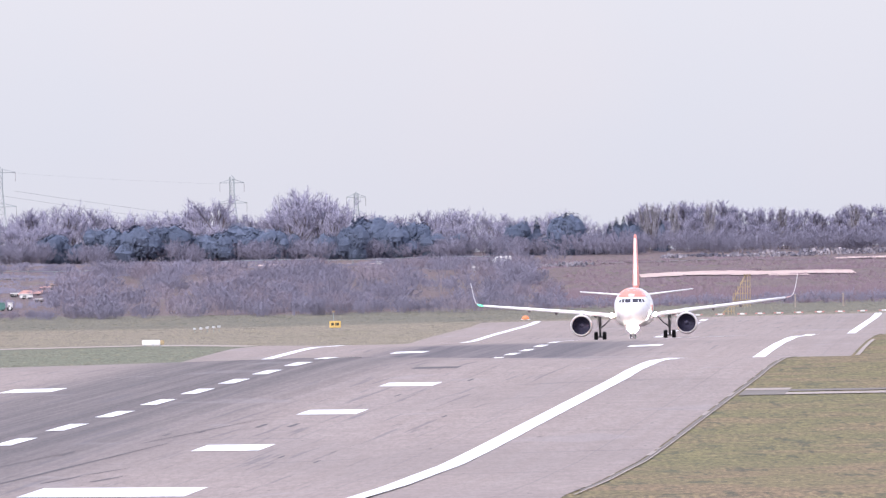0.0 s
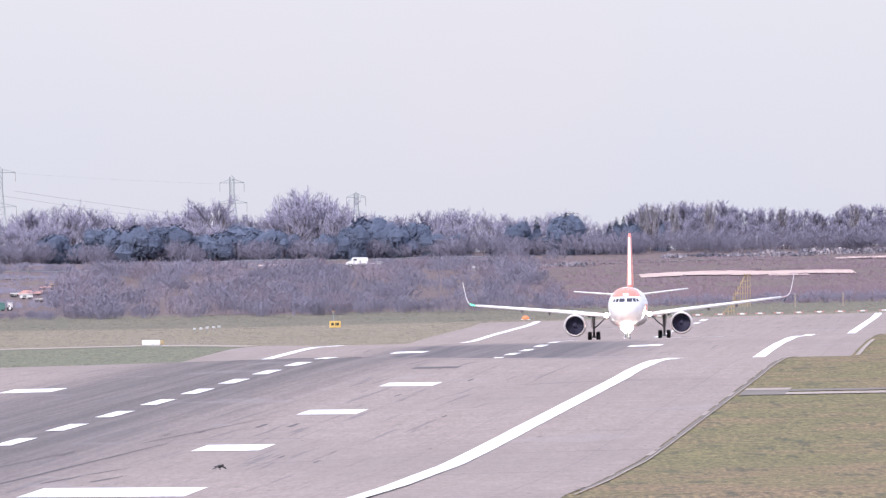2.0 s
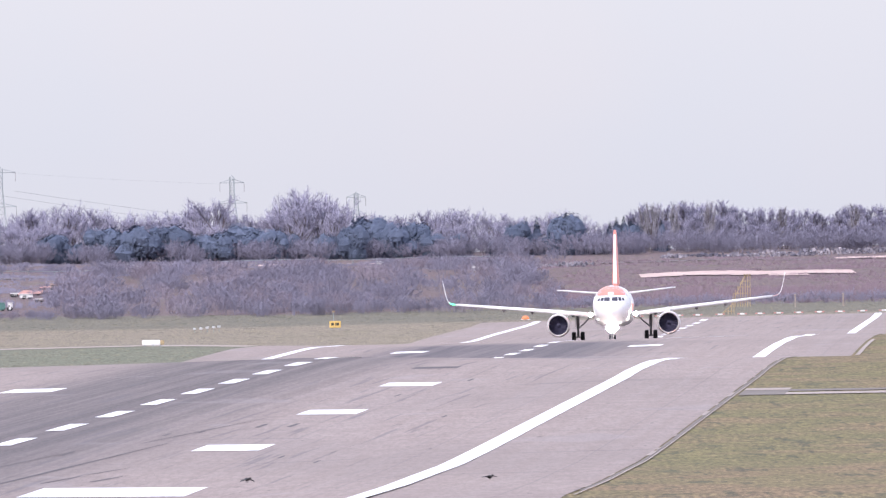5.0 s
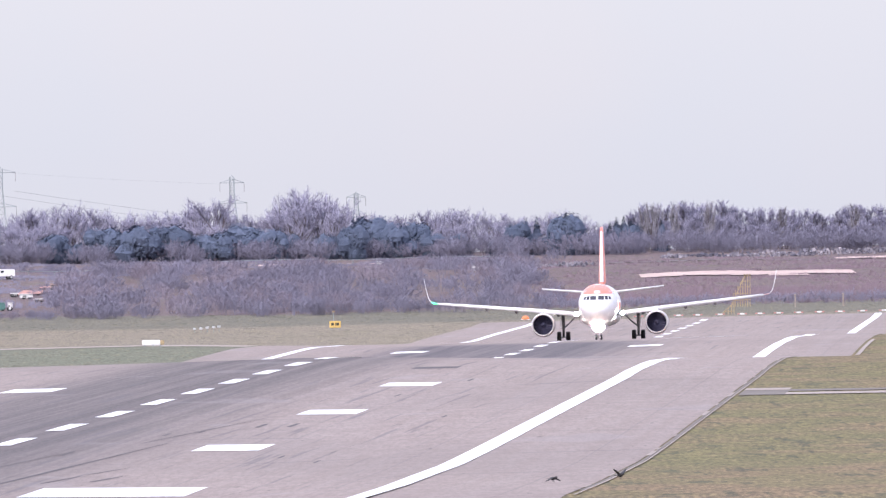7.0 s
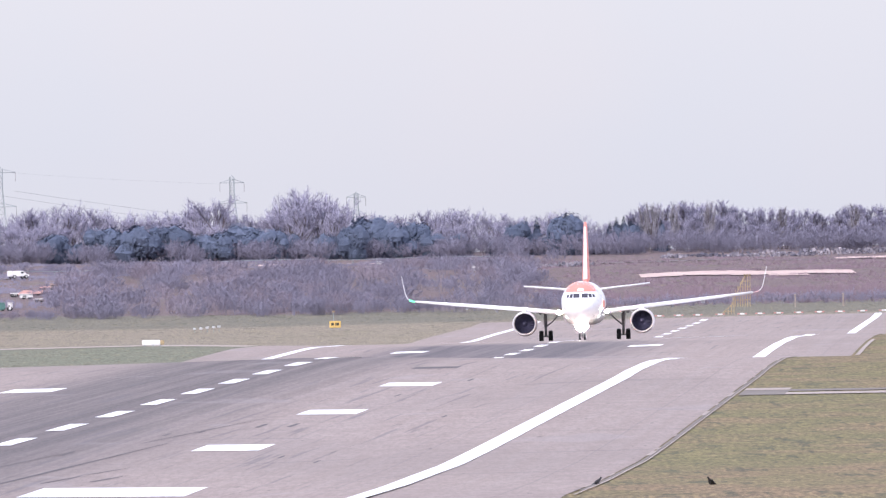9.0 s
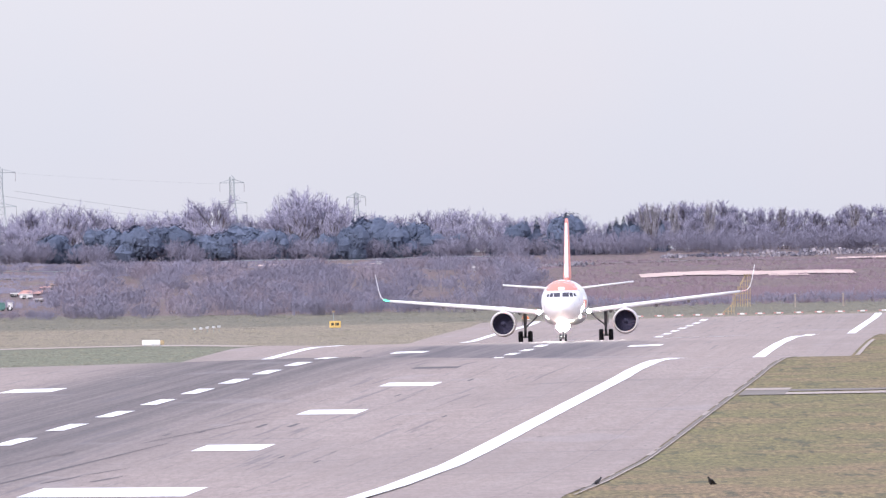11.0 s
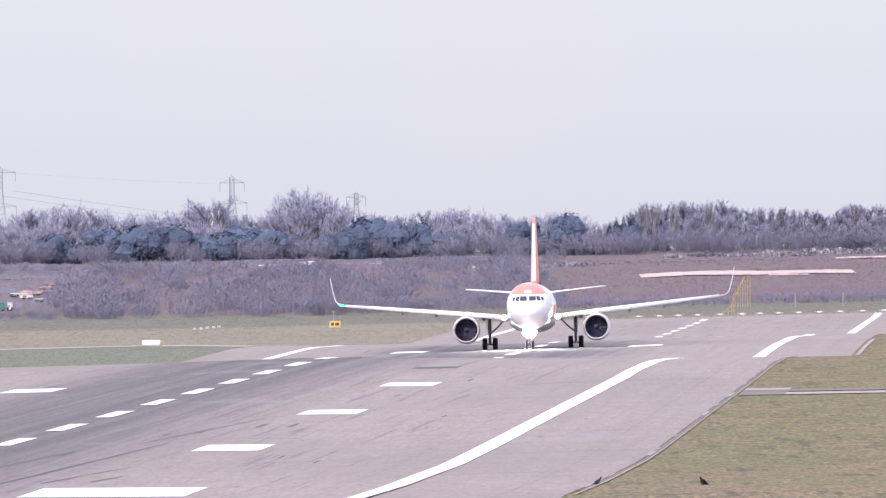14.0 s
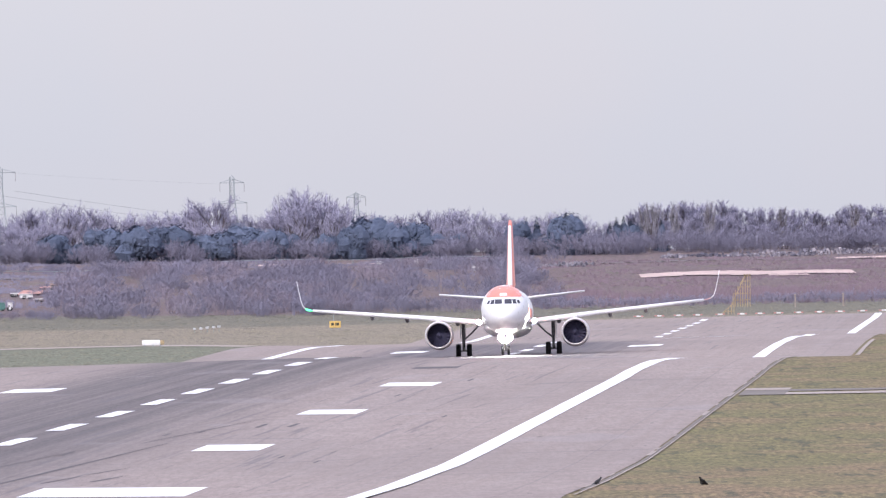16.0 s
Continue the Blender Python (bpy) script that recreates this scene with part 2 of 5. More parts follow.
BRICK_RED = worn("rusty_red_sheet", (0.30, 0.16, 0.13), 0.8, 0, 2.0, 0.25)
GLASS_DARK = worn("dark_vehicle_glass", (0.04, 0.05, 0.06), 0.1, 0, 4.0, 0.1, 0.5, 0.0)
FEATHER = worn("black_feathers", (0.022, 0.020, 0.022), 0.6, 0, 20.0, 0.3, 3.0)
BEAK = worn("dark_beak", (0.04, 0.038, 0.035), 0.5, 0, 30.0, 0.1)


# ---- shapes ----
class Shape:
    """Collects vertices and faces of one mesh."""

    def __init__(self):
        self.v, self.f = [], []

    def add(self, verts, faces):
        k = len(self.v)
        self.v += [tuple(p) for p in verts]
        self.f += [tuple(i + k for i in q) for q in faces]
        return self

    def box(self, c, size, cut=0.0, m=None):
        """A box with chamfered vertical and horizontal edges where cut is given."""
        bm = bmesh.new()
        bmesh.ops.create_cube(bm, size=1.0)
        for v in bm.verts:
            v.co = Vector((v.co.x * size[0], v.co.y * size[1], v.co.z * size[2]))
        if cut:
            bmesh.ops.bevel(bm, geom=list(bm.edges), offset=cut, segments=2, affect="EDGES")
        for v in bm.verts:
            p = v.co if m is None else m @ v.co
            v.co = p + Vector(c)
        bm.verts.index_update()
        self.add([v.co[:] for v in bm.verts], [[v.index for v in q.verts] for q in bm.faces])
        bm.free()
        return self

    def rings(self, rings, close=True):
        n, k = len(rings[0]), len(rings)
        verts = [p for r in rings for p in r]
        faces = [(a * n + i, a * n + (i + 1) % n, (a + 1) * n + (i + 1) % n, (a + 1) * n + i) for a in range(k - 1) for i in range(n)]
        if close:
            faces += [tuple(reversed(range(n))), tuple((k - 1) * n + i for i in range(n))]
        return self.add(verts, faces)

    def tube(self, path, radii, n=8, close=True):
        pts = [Vector(p) for p in path]
        if not isinstance(radii, (list, tuple)):
            radii = [radii] * len(pts)
        rings = []
        for i, (p, r) in enumerate(zip(pts, radii)):
            way = (pts[min(i + 1, len(pts) - 1)] - pts[max(i - 1, 0)]).normalized()
            a = way.orthogonal().normalized() if abs(way.z) > 0.9 else way.cross(Vector((0, 0, 1))).normalized()
            b = way.cross(a)
            rings.append([p + a * r * math.cos(2 * math.pi * j / n) + b * r * math.sin(2 * math.pi * j / n) for j in range(n)])
        return self.rings(rings, close)

    def lathe(self, centre, profile, n=32, axis="y", close=False):
        """profile: (along, radius) pairs, turned about an axis through centre."""
        rings = []
        for a, r in profile:
            ring = []
            for j in range(n):
                c, s = r * math.cos(2 * math.pi * j / n), r * math.sin(2 * math.pi * j / n)
                p = {"y": (c, a, s), "x": (a, c, s), "z": (c, s, a)}[axis]
                ring.append((centre[0] + p[0], centre[1] + p[1], centre[2] + p[2]))
            rings.append(ring)
        return self.rings(rings, close)

    def strip(self, a, b, w, side):
        """A flat tapering blade from a to b."""
        a, b = Vector(a), Vector(b)
        x = (b - a).cross(side)
        x = x.normalized() * w if x.length > 1e-6 else Vector((w, 0, 0))
        return self.add([a - x, a + x, b + x * 0.4, b - x * 0.4], [(0, 1, 2, 3)])

    def mesh(self, name, material, smooth=False):
        me = bpy.data.meshes.new(name)
        me.from_pydata(self.v, [], self.f)
        me.materials.append(material)
        if smooth:
            me.shade_smooth()
        return me


def part(name, shape, material, parent, label="", smooth=False):
    ob = new(name, shape.mesh(name, material, smooth))
    ob.parent = parent
    if label:
        ob["label"] = label
    return ob


def thing(name, label, category, group="", m=None):
    ob = new(name)
    ob.empty_display_size = 0.5
    if m is not None:
        ob.matrix_basis = m
    return tagged(ob, label, category, group)


# ---- the lie of the land: a rise, a dip, a second rise, and the bank behind ----
PROFILE = ((-4000, -12), (0, 0), (900, 3.886), (1500, 6.48), (1550, 6.69), (1585, 6.80), (1612, 6.84), (1650, 6.76), (1700, 6.48), (1760, 5.9), (1830, 5.2), (1900, 4.8),
           (1990, 4.72), (2080, 4.88), (2149, 5.03), (2220, 5.17), (2290, 5.40), (2350, 5.49), (2467, 5.25), (2520, 5.03), (2576, 4.77), (2667, 4.46), (2758, 4.15), (2850, 4.02),
           (2926, 4.12), (3269, 5.08), (3340, 5.5), (3400, 6.1), (3450, 6.8), (3700, 9.4), (3900, 11.6), (4250, 15.1), (4400, 15.6), (9000, 15.6))
# how far the two edges lie above or below the middle
RIGHT = ((400, 0), (860, 0.87), (925, 0.54), (966, 0.41), (1011, 0.25), (1060, 0.2), (1114, 0.18), (1400, 0.22), (1440, 0.28), (1496, 0.22), (1527, 0.12), (1560, -0.09), (1640, -0.46), (1750, -0.35),
         (1950, -0.05), (2035, -0.06), (2094, 0.10), (2177, 0.24), (2268, 0.17), (2330, 0.0), (2391, -0.13), (2450, 0), (2760, 0), (2856, -0.1), (2950, 0))
LEFT = ((1480, 0), (1640, -0.27), (1720, -0.27), (1900, -0.1), (2050, -0.28), (2150, -0.30), (2225, -0.14), (2280, -0.06), (2340, 0.03), (2390, 0.03), (2430, 0.08), (2520, 0),
        (2880, 0), (2980, -0.2), (3069, -0.06), (3200, 0))
_d = np.arange(-4000, 9000, 5.0)
_h = np.interp(_d, *zip(*PROFILE))
_h = np.convolve(np.pad(_h, 5, mode="edge"), np.ones(11) / 11, mode="valid")


def centre_x(d):
    return OFFSET + SLOPE * d


def height(x, d):
    """Ground level at a place."""
    s = x - centre_x(d)
    tilt = 0.008 * np.clip((d - 1650) / 450, 0, 1) * np.clip((3700 - d) / 300, 0, 1)
    z = np.interp(d, _d, _h) + tilt * np.clip(s, -60, 60)
    z -= np.interp(d, (1000, 1150), (0.012, 0.007)) * min(abs(s), 14) * np.clip((1900 - d) / 400, 0, 1) * np.clip((d - 400) / 300, 0, 1)
    start = np.interp(d, (1450, 1540, 1900, 2000), (14.5, 0, 0, 9))
    z += np.interp(d, *zip(*RIGHT)) * np.clip((s - start) / (22.9 - start), 0, 1.1)
    z += np.interp(d, *zip(*LEFT)) * np.clip((-2 - s) / 21, 0, 1.3)
    if s < -26:
        z += 0.5 * min(1.0, (-26 - s) / 14) * math.exp(-((d - 2425) / 100) ** 2)
    if d > 3480:
        z += min(1.0, (d - 3480) / 200) * 0.45 * noise.noise((x * 0.06, d * 0.01, 0.0))
    return float(z)


def sheet(name, columns, distances, lift, material, label="", category="", kind="structure", depth=0.0):
    """A strip of ground: columns are metres from the centreline; distances run ahead of the camera."""
    sh = Shape()
    n = len(columns)
    verts = [(centre_x(d) + s, d, height(centre_x(d) + s, d) + lift) for d in distances for s in columns]
    faces = [(a * n + i, a * n + i + 1, (a + 1) * n + i + 1, (a + 1) * n + i) for a in range(len(distances) - 1) for i in range(n - 1)]
    sh.add(verts, faces)
    ob = new(name, sh.mesh(name, material, True))
    return tagged(ob, label, category, "", kind) if label else ob


def span(a, b, step):
    return [float(x) for x in np.append(np.arange(a, b, step), b)]


GRID = [-4000.0, -2000.0, -900.0, -400.0] + span(-300, 880, 40) + span(890, 3480, 10) + span(3492, 4500, 12) + [4600.0, 4800.0, 5200.0, 6500.0, 9000.0]
COLS = [-4000, -1500, -600, -300, -200, -160, -140, -130, -120, -110, -100, -90, -80, -70, -60, -50, -40, -30.5, -23, -14, -8, -2, 2, 8, 14, 14.5, 19, 22.9, 30.5,
        36, 42, 50, 60, 75, 100, 150, 300, 600, 1500, 4000]
sheet("ground", COLS, GRID, 0.0, GROUND, "rough winter grass with straw patches and red-brown bank", "ground")
runway = sheet("runway", [-30.5, -23, -14, -8, -2, 2, 8, 14, 14.5, 19, 22.9, 30.5], [d for d in GRID if -900 <= d <= 3340] + [3341.0], 0.02, ASPHALT,
               "worn grey asphalt runway darkened by tyre rubber", "runway")


def marking(name, s0, s1, d0, d1, label="", paint=PAINT):
    """A painted patch on the runway, following its rise and fall."""
    steps = max(2, int((d1 - d0) / 6))
    return sheet(name, [s0, s1], span(d0, d1, (d1 - d0) / steps), 0.035, paint, label, "marking" if label else "")


for s in (-22.9, 22.9):
    marking("side_stripe", s - 0.5, s + 0.5, 400, 3338, "continuous white painted stripe along the runway edge")
for k in range(46):
    d = 1177.0 + 60.0 * (k - 10)
    if d < 3320:
        marking("centreline_dash", -0.45, 0.45, d, d + 30, "white painted centreline dash on rubber-darkened asphalt", WORN_PAINT)
for d in (1101, 1251, 1401, 2233):
    for s in (-10.3, 11.0) if d < 2000 else (-11.0, 10.2):
        marking("touchdown_bar", s - 1.5, s + 1.5, d - 11.25, d + 11.25, "white painted touchdown zone bar on asphalt")
for d, half in ((959, 13), (2468, 25)):
    for s in (-11.1, 11.1):
        marking("aiming_bar", s - 3.2, s + 3.2, d - half, d + half, "wide white painted aiming point bar on asphalt")

RUBBER = worn("dark_tyre_rubber", (0.09, 0.078, 0.08), 0.9, 0, 2.0, 0.2, 0.4)
for s, d, w, n0 in ((9.4, 1182, 0.22, 16), (10.9, 1183, 0.24, 15), (6.1, 1150, 0.16, 10), (14.2, 1062, 0.15, 9), (7.4, 1160, 0.14, 8), (16.4, 1040, 0.14, 8),
                    (4.3, 1078, 0.18, 14), (-2.2, 1010, 0.2, 18), (12.0, 1330, 0.16, 12), (17.5, 1210, 0.14, 10), (13.8, 1418, 0.18, 14), (3.2, 985, 0.2, 16)):
    sheet("tyre_mark", [s - w / 2, s + w / 2], span(d, d + n0, 3), 0.03, RUBBER, "short dark tyre rubber mark on asphalt", "mark")


def streak(s0, d0, s1, d1, w):
    """A long slanting smear of tyre rubber."""
    sh, rows = Shape(), 24
    for i in range(rows):
        q = i / (rows - 1)
        mid, d, half = s0 + (s1 - s0) * q, d0 + (d1 - d0) * q, w / 2 * (0.35 + 0.65 * math.sin(math.pi * min(1.0, q + 0.15)))
        sh.v += [(centre_x(d) + t, d, height(centre_x(d) + t, d) + 0.03) for t in (mid - half, mid + half)]
    sh.f = [(2 * i, 2 * i + 1, 2 * i + 3, 2 * i + 2) for i in range(rows - 1)]
    tagged(new("tyre_mark", sh.mesh("tyre_mark", RUBBER)), "long slanting tyre rubber mark on asphalt", "mark", "", "structure")


for row in ((5.2, 960, 7.4, 1120, 0.24), (7.2, 986, 7.9, 1008, 0.2), (9.0, 990, 9.7, 1008, 0.28), (8.0, 1012, 8.9, 1034, 0.14), (1.8, 960, 4.3, 1095, 0.14), (-1.5, 985, 1.2, 1110, 0.16), (6.2, 1120, 8.6, 1230, 0.12)):
    streak(*row)
sheet("asphalt_patch", [8.4, 11.2], span(1500, 1512, 4), 0.03, RUBBER, "dark repair patch in the asphalt", "patch")

# broken concrete edging, and the narrow paved track that crosses the grass
sheet("runway_edge_strip", [30.6, 30.76], [d for d in GRID if 880 <= d <= 1600], 0.03, DARK_EDGE,
             "dark crumbling tarmac edge beside the grass", "edging")
random.seed(4)
for k in range(13):
    d = 905 + k * 52 + random.uniform(-22, 22)
    n0 = random.uniform(0.0, 0.14)
    sheet("edge_slab", [30.5, 30.6 + n0], span(d, d + random.uniform(3, 22), 5), 0.05, CONCRETE, "pale concrete edging slab beside the grass", "slab")
sheet("edge_kerb", [30.80, 30.88], [d for d in GRID if 860 <= d <= 1520], 0.045, CONCRETE, "narrow pale concrete kerb between runway and grass", "kerb")
sheet("crossing_track", [33.4, 36, 40, 60, 100, 200], span(1281, 1292, 5), 0.04, CONCRETE, "narrow pale concrete track across the grass", "track")
sheet("track_edge", [33.4, 36, 40, 60, 100, 200], span(1299, 1309, 3), 0.03, DARK_EDGE, "dark tarmac edge of the concrete track", "edging")
sheet("track_slab", [31.0, 32.2, 33.4], span(1306, 1317, 4), 0.04, CONCRETE, "pale concrete slab at the mouth of the track", "slab")
sheet("track_mouth", [31.0, 32.2, 33.4], span(1281, 1305, 4), 0.03, DARK_EDGE, "worn tarmac at the mouth of the track", "edging")
sheet("perimeter_path", [-110, -90, -75, -60, -52, -46, -41, -36, -31], span(2396, 2432, 6), 0.03, CONCRETE, "narrow pale worn path along the grass verge", "path")
sheet("corner_slab", [30.8, 31.15], span(2020, 2200, 15), 0.05, CONCRETE, "pale worn concrete corner beside the runway", "slab")


# ---- the airliner ----
FUSELAGE = ((-17.70, 3.12, 0.04, 0.04), (-17.55, 3.14, 0.36, 0.34), (-17.25, 3.18, 0.66, 0.62), (-16.8, 3.26, 0.98, 0.95), (-16.3, 3.36, 1.24, 1.22),
            (-15.7, 3.47, 1.48, 1.47), (-15.0, 3.58, 1.68, 1.70), (-14.2, 3.69, 1.83, 1.90), (-13.3, 3.77, 1.93, 2.02), (-12.2, 3.80, 1.975, 2.07),
            (-8.0, 3.80, 1.975, 2.07), (0.0, 3.80, 1.975, 2.07), (8.5, 3.80, 1.975, 2.07), (11.0, 3.90, 1.86, 1.96), (13.5, 4.12, 1.55, 1.70),
            (16.0, 4.48, 1.08, 1.28), (18.3, 4.85, 0.58, 0.74), (19.87, 5.08, 0.20, 0.26))


def hull(y):
    ys = [q[0] for q in FUSELAGE]
    return [float(np.interp(y, ys, [q[k] for q in FUSELAGE])) for k in (1, 2, 3)]


def nose_point(x, z, out=0.02):
    """The place on the nose's skin that shows at x, z from ahead."""
    lo, hi = -17.7, -12.2
    for _ in range(40):
        y = (lo + hi) / 2
        c, rx, rz = hull(y)
        lo, hi = (lo, y) if (x / rx) ** 2 + ((z - c) / rz) ** 2 < 1 else (y, hi)
    return (x, hi - out, z)


def hull_rings(y0, y1, a0, a1, count, out, n=28):
    """A patch of skin between two stations and two angles, lifted by out."""
    rows = []
    for y in np.linspace(y0, y1, count):
        c, rx, rz = hull(y)
        rows.append([((rx + out) * math.sin(a), y, c + (rz + out) * math.cos(a)) for a in np.linspace(a0, a1, n)])
    sh = Shape()
    sh.add([p for r in rows for p in r], [(k * n + i, k * n + i + 1, (k + 1) * n + i + 1, (k + 1) * n + i) for k in range(count - 1) for i in range(n - 1)])
    return sh


def foil(x, y, z, chord, thick, up=(0, 0, 1), n=9):
    """One section of a wing: leading edge at x, y, z, running aft."""
    u = Vector(up).normalized()
    top, low = [], []
    for i in range(n):
        q = (1 - math.cos(math.pi * i / (n - 1))) / 2
        t = 2.6 * thick * (0.2969 * math.sqrt(q) - 0.126 * q - 0.3516 * q * q + 0.2843 * q ** 3 - 0.1015 * q ** 4) * 1.9
        p = Vector((x, y + q * chord, z))
        top.append(p + u * t * 0.55)
        low.append(p - u * t * 0.45)
    return top + low[-2:0:-1]


def wing(side):
    rings = [foil(side * x, y, z, c, t) for x, y, z, c, t in
             ((1.0, -6.2, 2.72, 7.4, 0.95), (2.2, -5.5, 2.86, 6.7, 0.85), (4.2, -4.5, 3.10, 5.5, 0.64), (6.4, -3.4, 3.33, 4.2, 0.48),
              (9.5, -1.85, 3.63, 3.4, 0.38), (13.0, -0.1, 3.98, 2.55, 0.29), (16.0, 1.4, 4.28, 1.85, 0.22), (16.75, 1.8, 4.36, 1.7, 0.20))]
    sh = Shape().rings(rings)
    return sh


def sharklet(side):
    rings = [foil(side * x, y, z, c, t, (side * -q, 0, 1 - abs(q) * 0.7)) for x, y, z, c, t, q in
             ((16.75, 1.82, 4.36, 1.68, 0.19, 0.0), (17.15, 2.05, 4.47, 1.55, 0.17, 0.35), (17.42, 2.3, 4.75, 1.4, 0.15, 0.8),
              (17.58, 2.6, 5.2, 1.2, 0.13, 1.3), (17.78, 3.2, 6.1, 0.85, 0.11, 1.35), (17.92, 3.7, 6.85, 0.5, 0.09, 1.4))]
    return Shape().rings(rings)


def wheel(parent, name, x, y, z, r, w):
    t = part(name, Shape().lathe((x, y, z), [(-w / 2, r * 0.55), (-w / 2, r * 0.86), (-w * 0.36, r * 0.97), (0, r), (w * 0.36, r * 0.97), (w / 2, r * 0.86), (w / 2, r * 0.55)],
                                 28, "x", True), TYRE, parent, "black rubber tyre", True)
    part("hub", Shape().lathe((x, y, z), [(-w / 2 - 0.02, r * 0.1), (-w / 2 - 0.02, r * 0.5), (w / 2 + 0.02, r * 0.5), (w / 2 + 0.02, r * 0.1)], 20, "x", True), HUB, t, "pale metal wheel hub")


def lamp(parent, name, at, r, label):
    """A lamp that shines forward out of a short dark hood."""
    x, y, z = at
    lens = part(name, Shape().lathe(at, [(-0.03, 0.01), (-0.03, r), (0.05, r + 0.01), (0.05, 0.01)], 18), LAMP, parent, label)
    part("hood", Shape().lathe(at, [(-0.16, r + 0.02), (-0.16, r + 0.04), (0.09, r + 0.04), (0.10, 0.02), (0.07, 0.02), (0.07, r + 0.02), (-0.16, r + 0.02)], 18), DUCT, lens, "dark lamp hood")


def airliner():
    plane = thing("airliner", "white twin-engined airliner with orange tail rolling on the runway, lights on", "aircraft")
    n, blade = 40, None
    rings = [[(rx * math.sin(2 * math.pi * i / n), y, c + rz * math.cos(2 * math.pi * i / n)) for i in range(n)] for y, c, rx, rz in FUSELAGE]
    body = part("fuselage", Shape().rings(rings), WHITE_GLOSS, plane, "glossy white fuselage", True)
    cap, nu, nv = Shape(), 25, 14
    for j in range(nv):
        z = 4.82 + (5.83 - 4.82) * j / (nv - 1)
        w = 1.955 * math.sqrt(max(0.0, 1 - ((z - 3.8) / 2.07) ** 2))
        cap.v += [nose_point(w * (2 * i / (nu - 1) - 1), z, 0.014) for i in range(nu)]
    cap.f = [(j * nu + i, j * nu + i + 1, (j + 1) * nu + i + 1, (j + 1) * nu + i) for j in range(nv - 1) for i in range(nu - 1)]
    part("crown_panel", cap, ORANGE, body, "orange-red painted cap above the cockpit", True)
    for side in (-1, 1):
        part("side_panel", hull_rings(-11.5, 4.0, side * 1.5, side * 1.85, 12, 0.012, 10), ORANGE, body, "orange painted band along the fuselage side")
        for x0, x1, z0, z1, lean in ((0.10, 0.72, 4.24, 4.64, 0.03), (0.82, 1.12, 4.24, 4.62, 0.1), (1.2, 1.40, 4.26, 4.56, 0.1)):
            pane, nu, nv = Shape(), 6, 4
            for out in (0.03, -0.04):
                for j in range(nv):
                    q = j / (nv - 1)
                    a, b = x0 - (lean * q if x0 > 0.5 else 0), x1 - lean * q
                    pane.v += [nose_point(side * (a + (b - a) * i / (nu - 1)), z0 + (z1 - z0) * q, out) for i in range(nu)]
            for j in range(nv - 1):
                for i in range(nu - 1):
                    k = j * nu + i
                    pane.f += [(k, k + 1, k + nu + 1, k + nu), tuple(nu * nv + c for c in (k, k + nu, k + nu + 1, k + 1))]
            rim = [*range(nu), *(j * nu + nu - 1 for j in range(1, nv)), *range(nu * nv - 2, nu * (nv - 1) - 1, -1), *(j * nu for j in range(nv - 2, 0, -1))]
            pane.f += [(c, d, d + nu * nv, c + nu * nv) for c, d in zip(rim, rim[1:] + rim[:1])]
            part("cockpit_window", pane, COCKPIT, body, "dark cockpit pane")
    part("roof_hatch", Shape().box(nose_point(0, 5.0, 0.0), (0.62, 0.5, 0.16), 0.06, Matrix.Rotation(0.5, 4, "X")), WHITE_GLOSS, body, "small white hatch on the crown")
    part("belly_fairing", Shape().rings([[(w * math.sin(2 * math.pi * i / 24), y, 2.45 + h * math.cos(2 * math.pi * i / 24)) for i in range(24)]
                                         for y, w, h in ((-8.2, 0.5, 0.3), (-6.5, 1.6, 0.75), (-4.5, 1.99, 0.95), (2.5, 1.99, 0.95), (5.0, 1.5, 0.7), (6.8, 0.4, 0.3))]), WHITE_GLOSS, plane, "white belly fairing", True)
    part("fin", Shape().rings([[(p.x, p.y, p.z) for p in foil(0, y, z, c, t, (1, 0, 0))] for y, z, c, t in
                               ((8.6, 5.55, 8.2, 0.9), (10.9, 6.2, 6.0, 1.6), (12.0, 7.3, 5.2, 1.35), (14.2, 9.5, 3.8, 1.05), (16.0, 11.3, 2.7, 0.8), (16.6, 11.76, 2.2, 0.5))]),
         ORANGE, plane, "orange tail fin", True)
    part("fin_leading_edge", Shape().tube([(0, 10.75, 6.1), (0, 11.9, 7.25), (0, 14.1, 9.45), (0, 15.9, 11.25)], [0.21, 0.19, 0.15, 0.12], 10), WHITE_GLOSS, plane, "white fin leading edge", True)
    for side in (-1, 1):
        w = part("wing", wing(side), WING_GREY, plane, "light grey wing", True)
        part("slat", Shape().tube([(side * 2.3, -5.5, 2.86), (side * 6.4, -3.46, 3.33), (side * 13.0, -0.14, 3.98), (side * 16.5, 1.62, 4.33)], [0.24, 0.21, 0.16, 0.12], 10), WHITE_GLOSS, w, "pale leading edge slat", True)
        part("sharklet", sharklet(side), WHITE_GLOSS, w, "upturned white wing tip", True)
        # the fairings' grey paints in the shade beneath the wing
        for x in (4.3, 8.6, 11.6):
            y, z = -5.2 + 0.5 * x + 0.9 + 1.0, 2.70 + 0.1 * x
            part("flap_fairing", Shape().tube([(side * x, y, z - 0.05), (side * x, y + 0.6, z - 0.2), (side * x, y + 1.8, z - 0.28), (side * x, y + 3.2, z - 0.05)], [0.05, 0.19, 0.19, 0.04], 10), GEAR, w, "flap track fairing, grey standing for the wing's shade", True)
        part("navigation_light", Shape().tube([(side * 16.6, 1.6, 4.34), (side * 16.95, 1.8, 4.40), (side * 17.15, 2.0, 4.5)], [0.05, 0.09, 0.05] if side < 0 else [0.03, 0.05, 0.03], 8), GREEN_LAMP if side < 0 else RED_LAMP, w,
             "green navigation light" if side < 0 else "red navigation light")
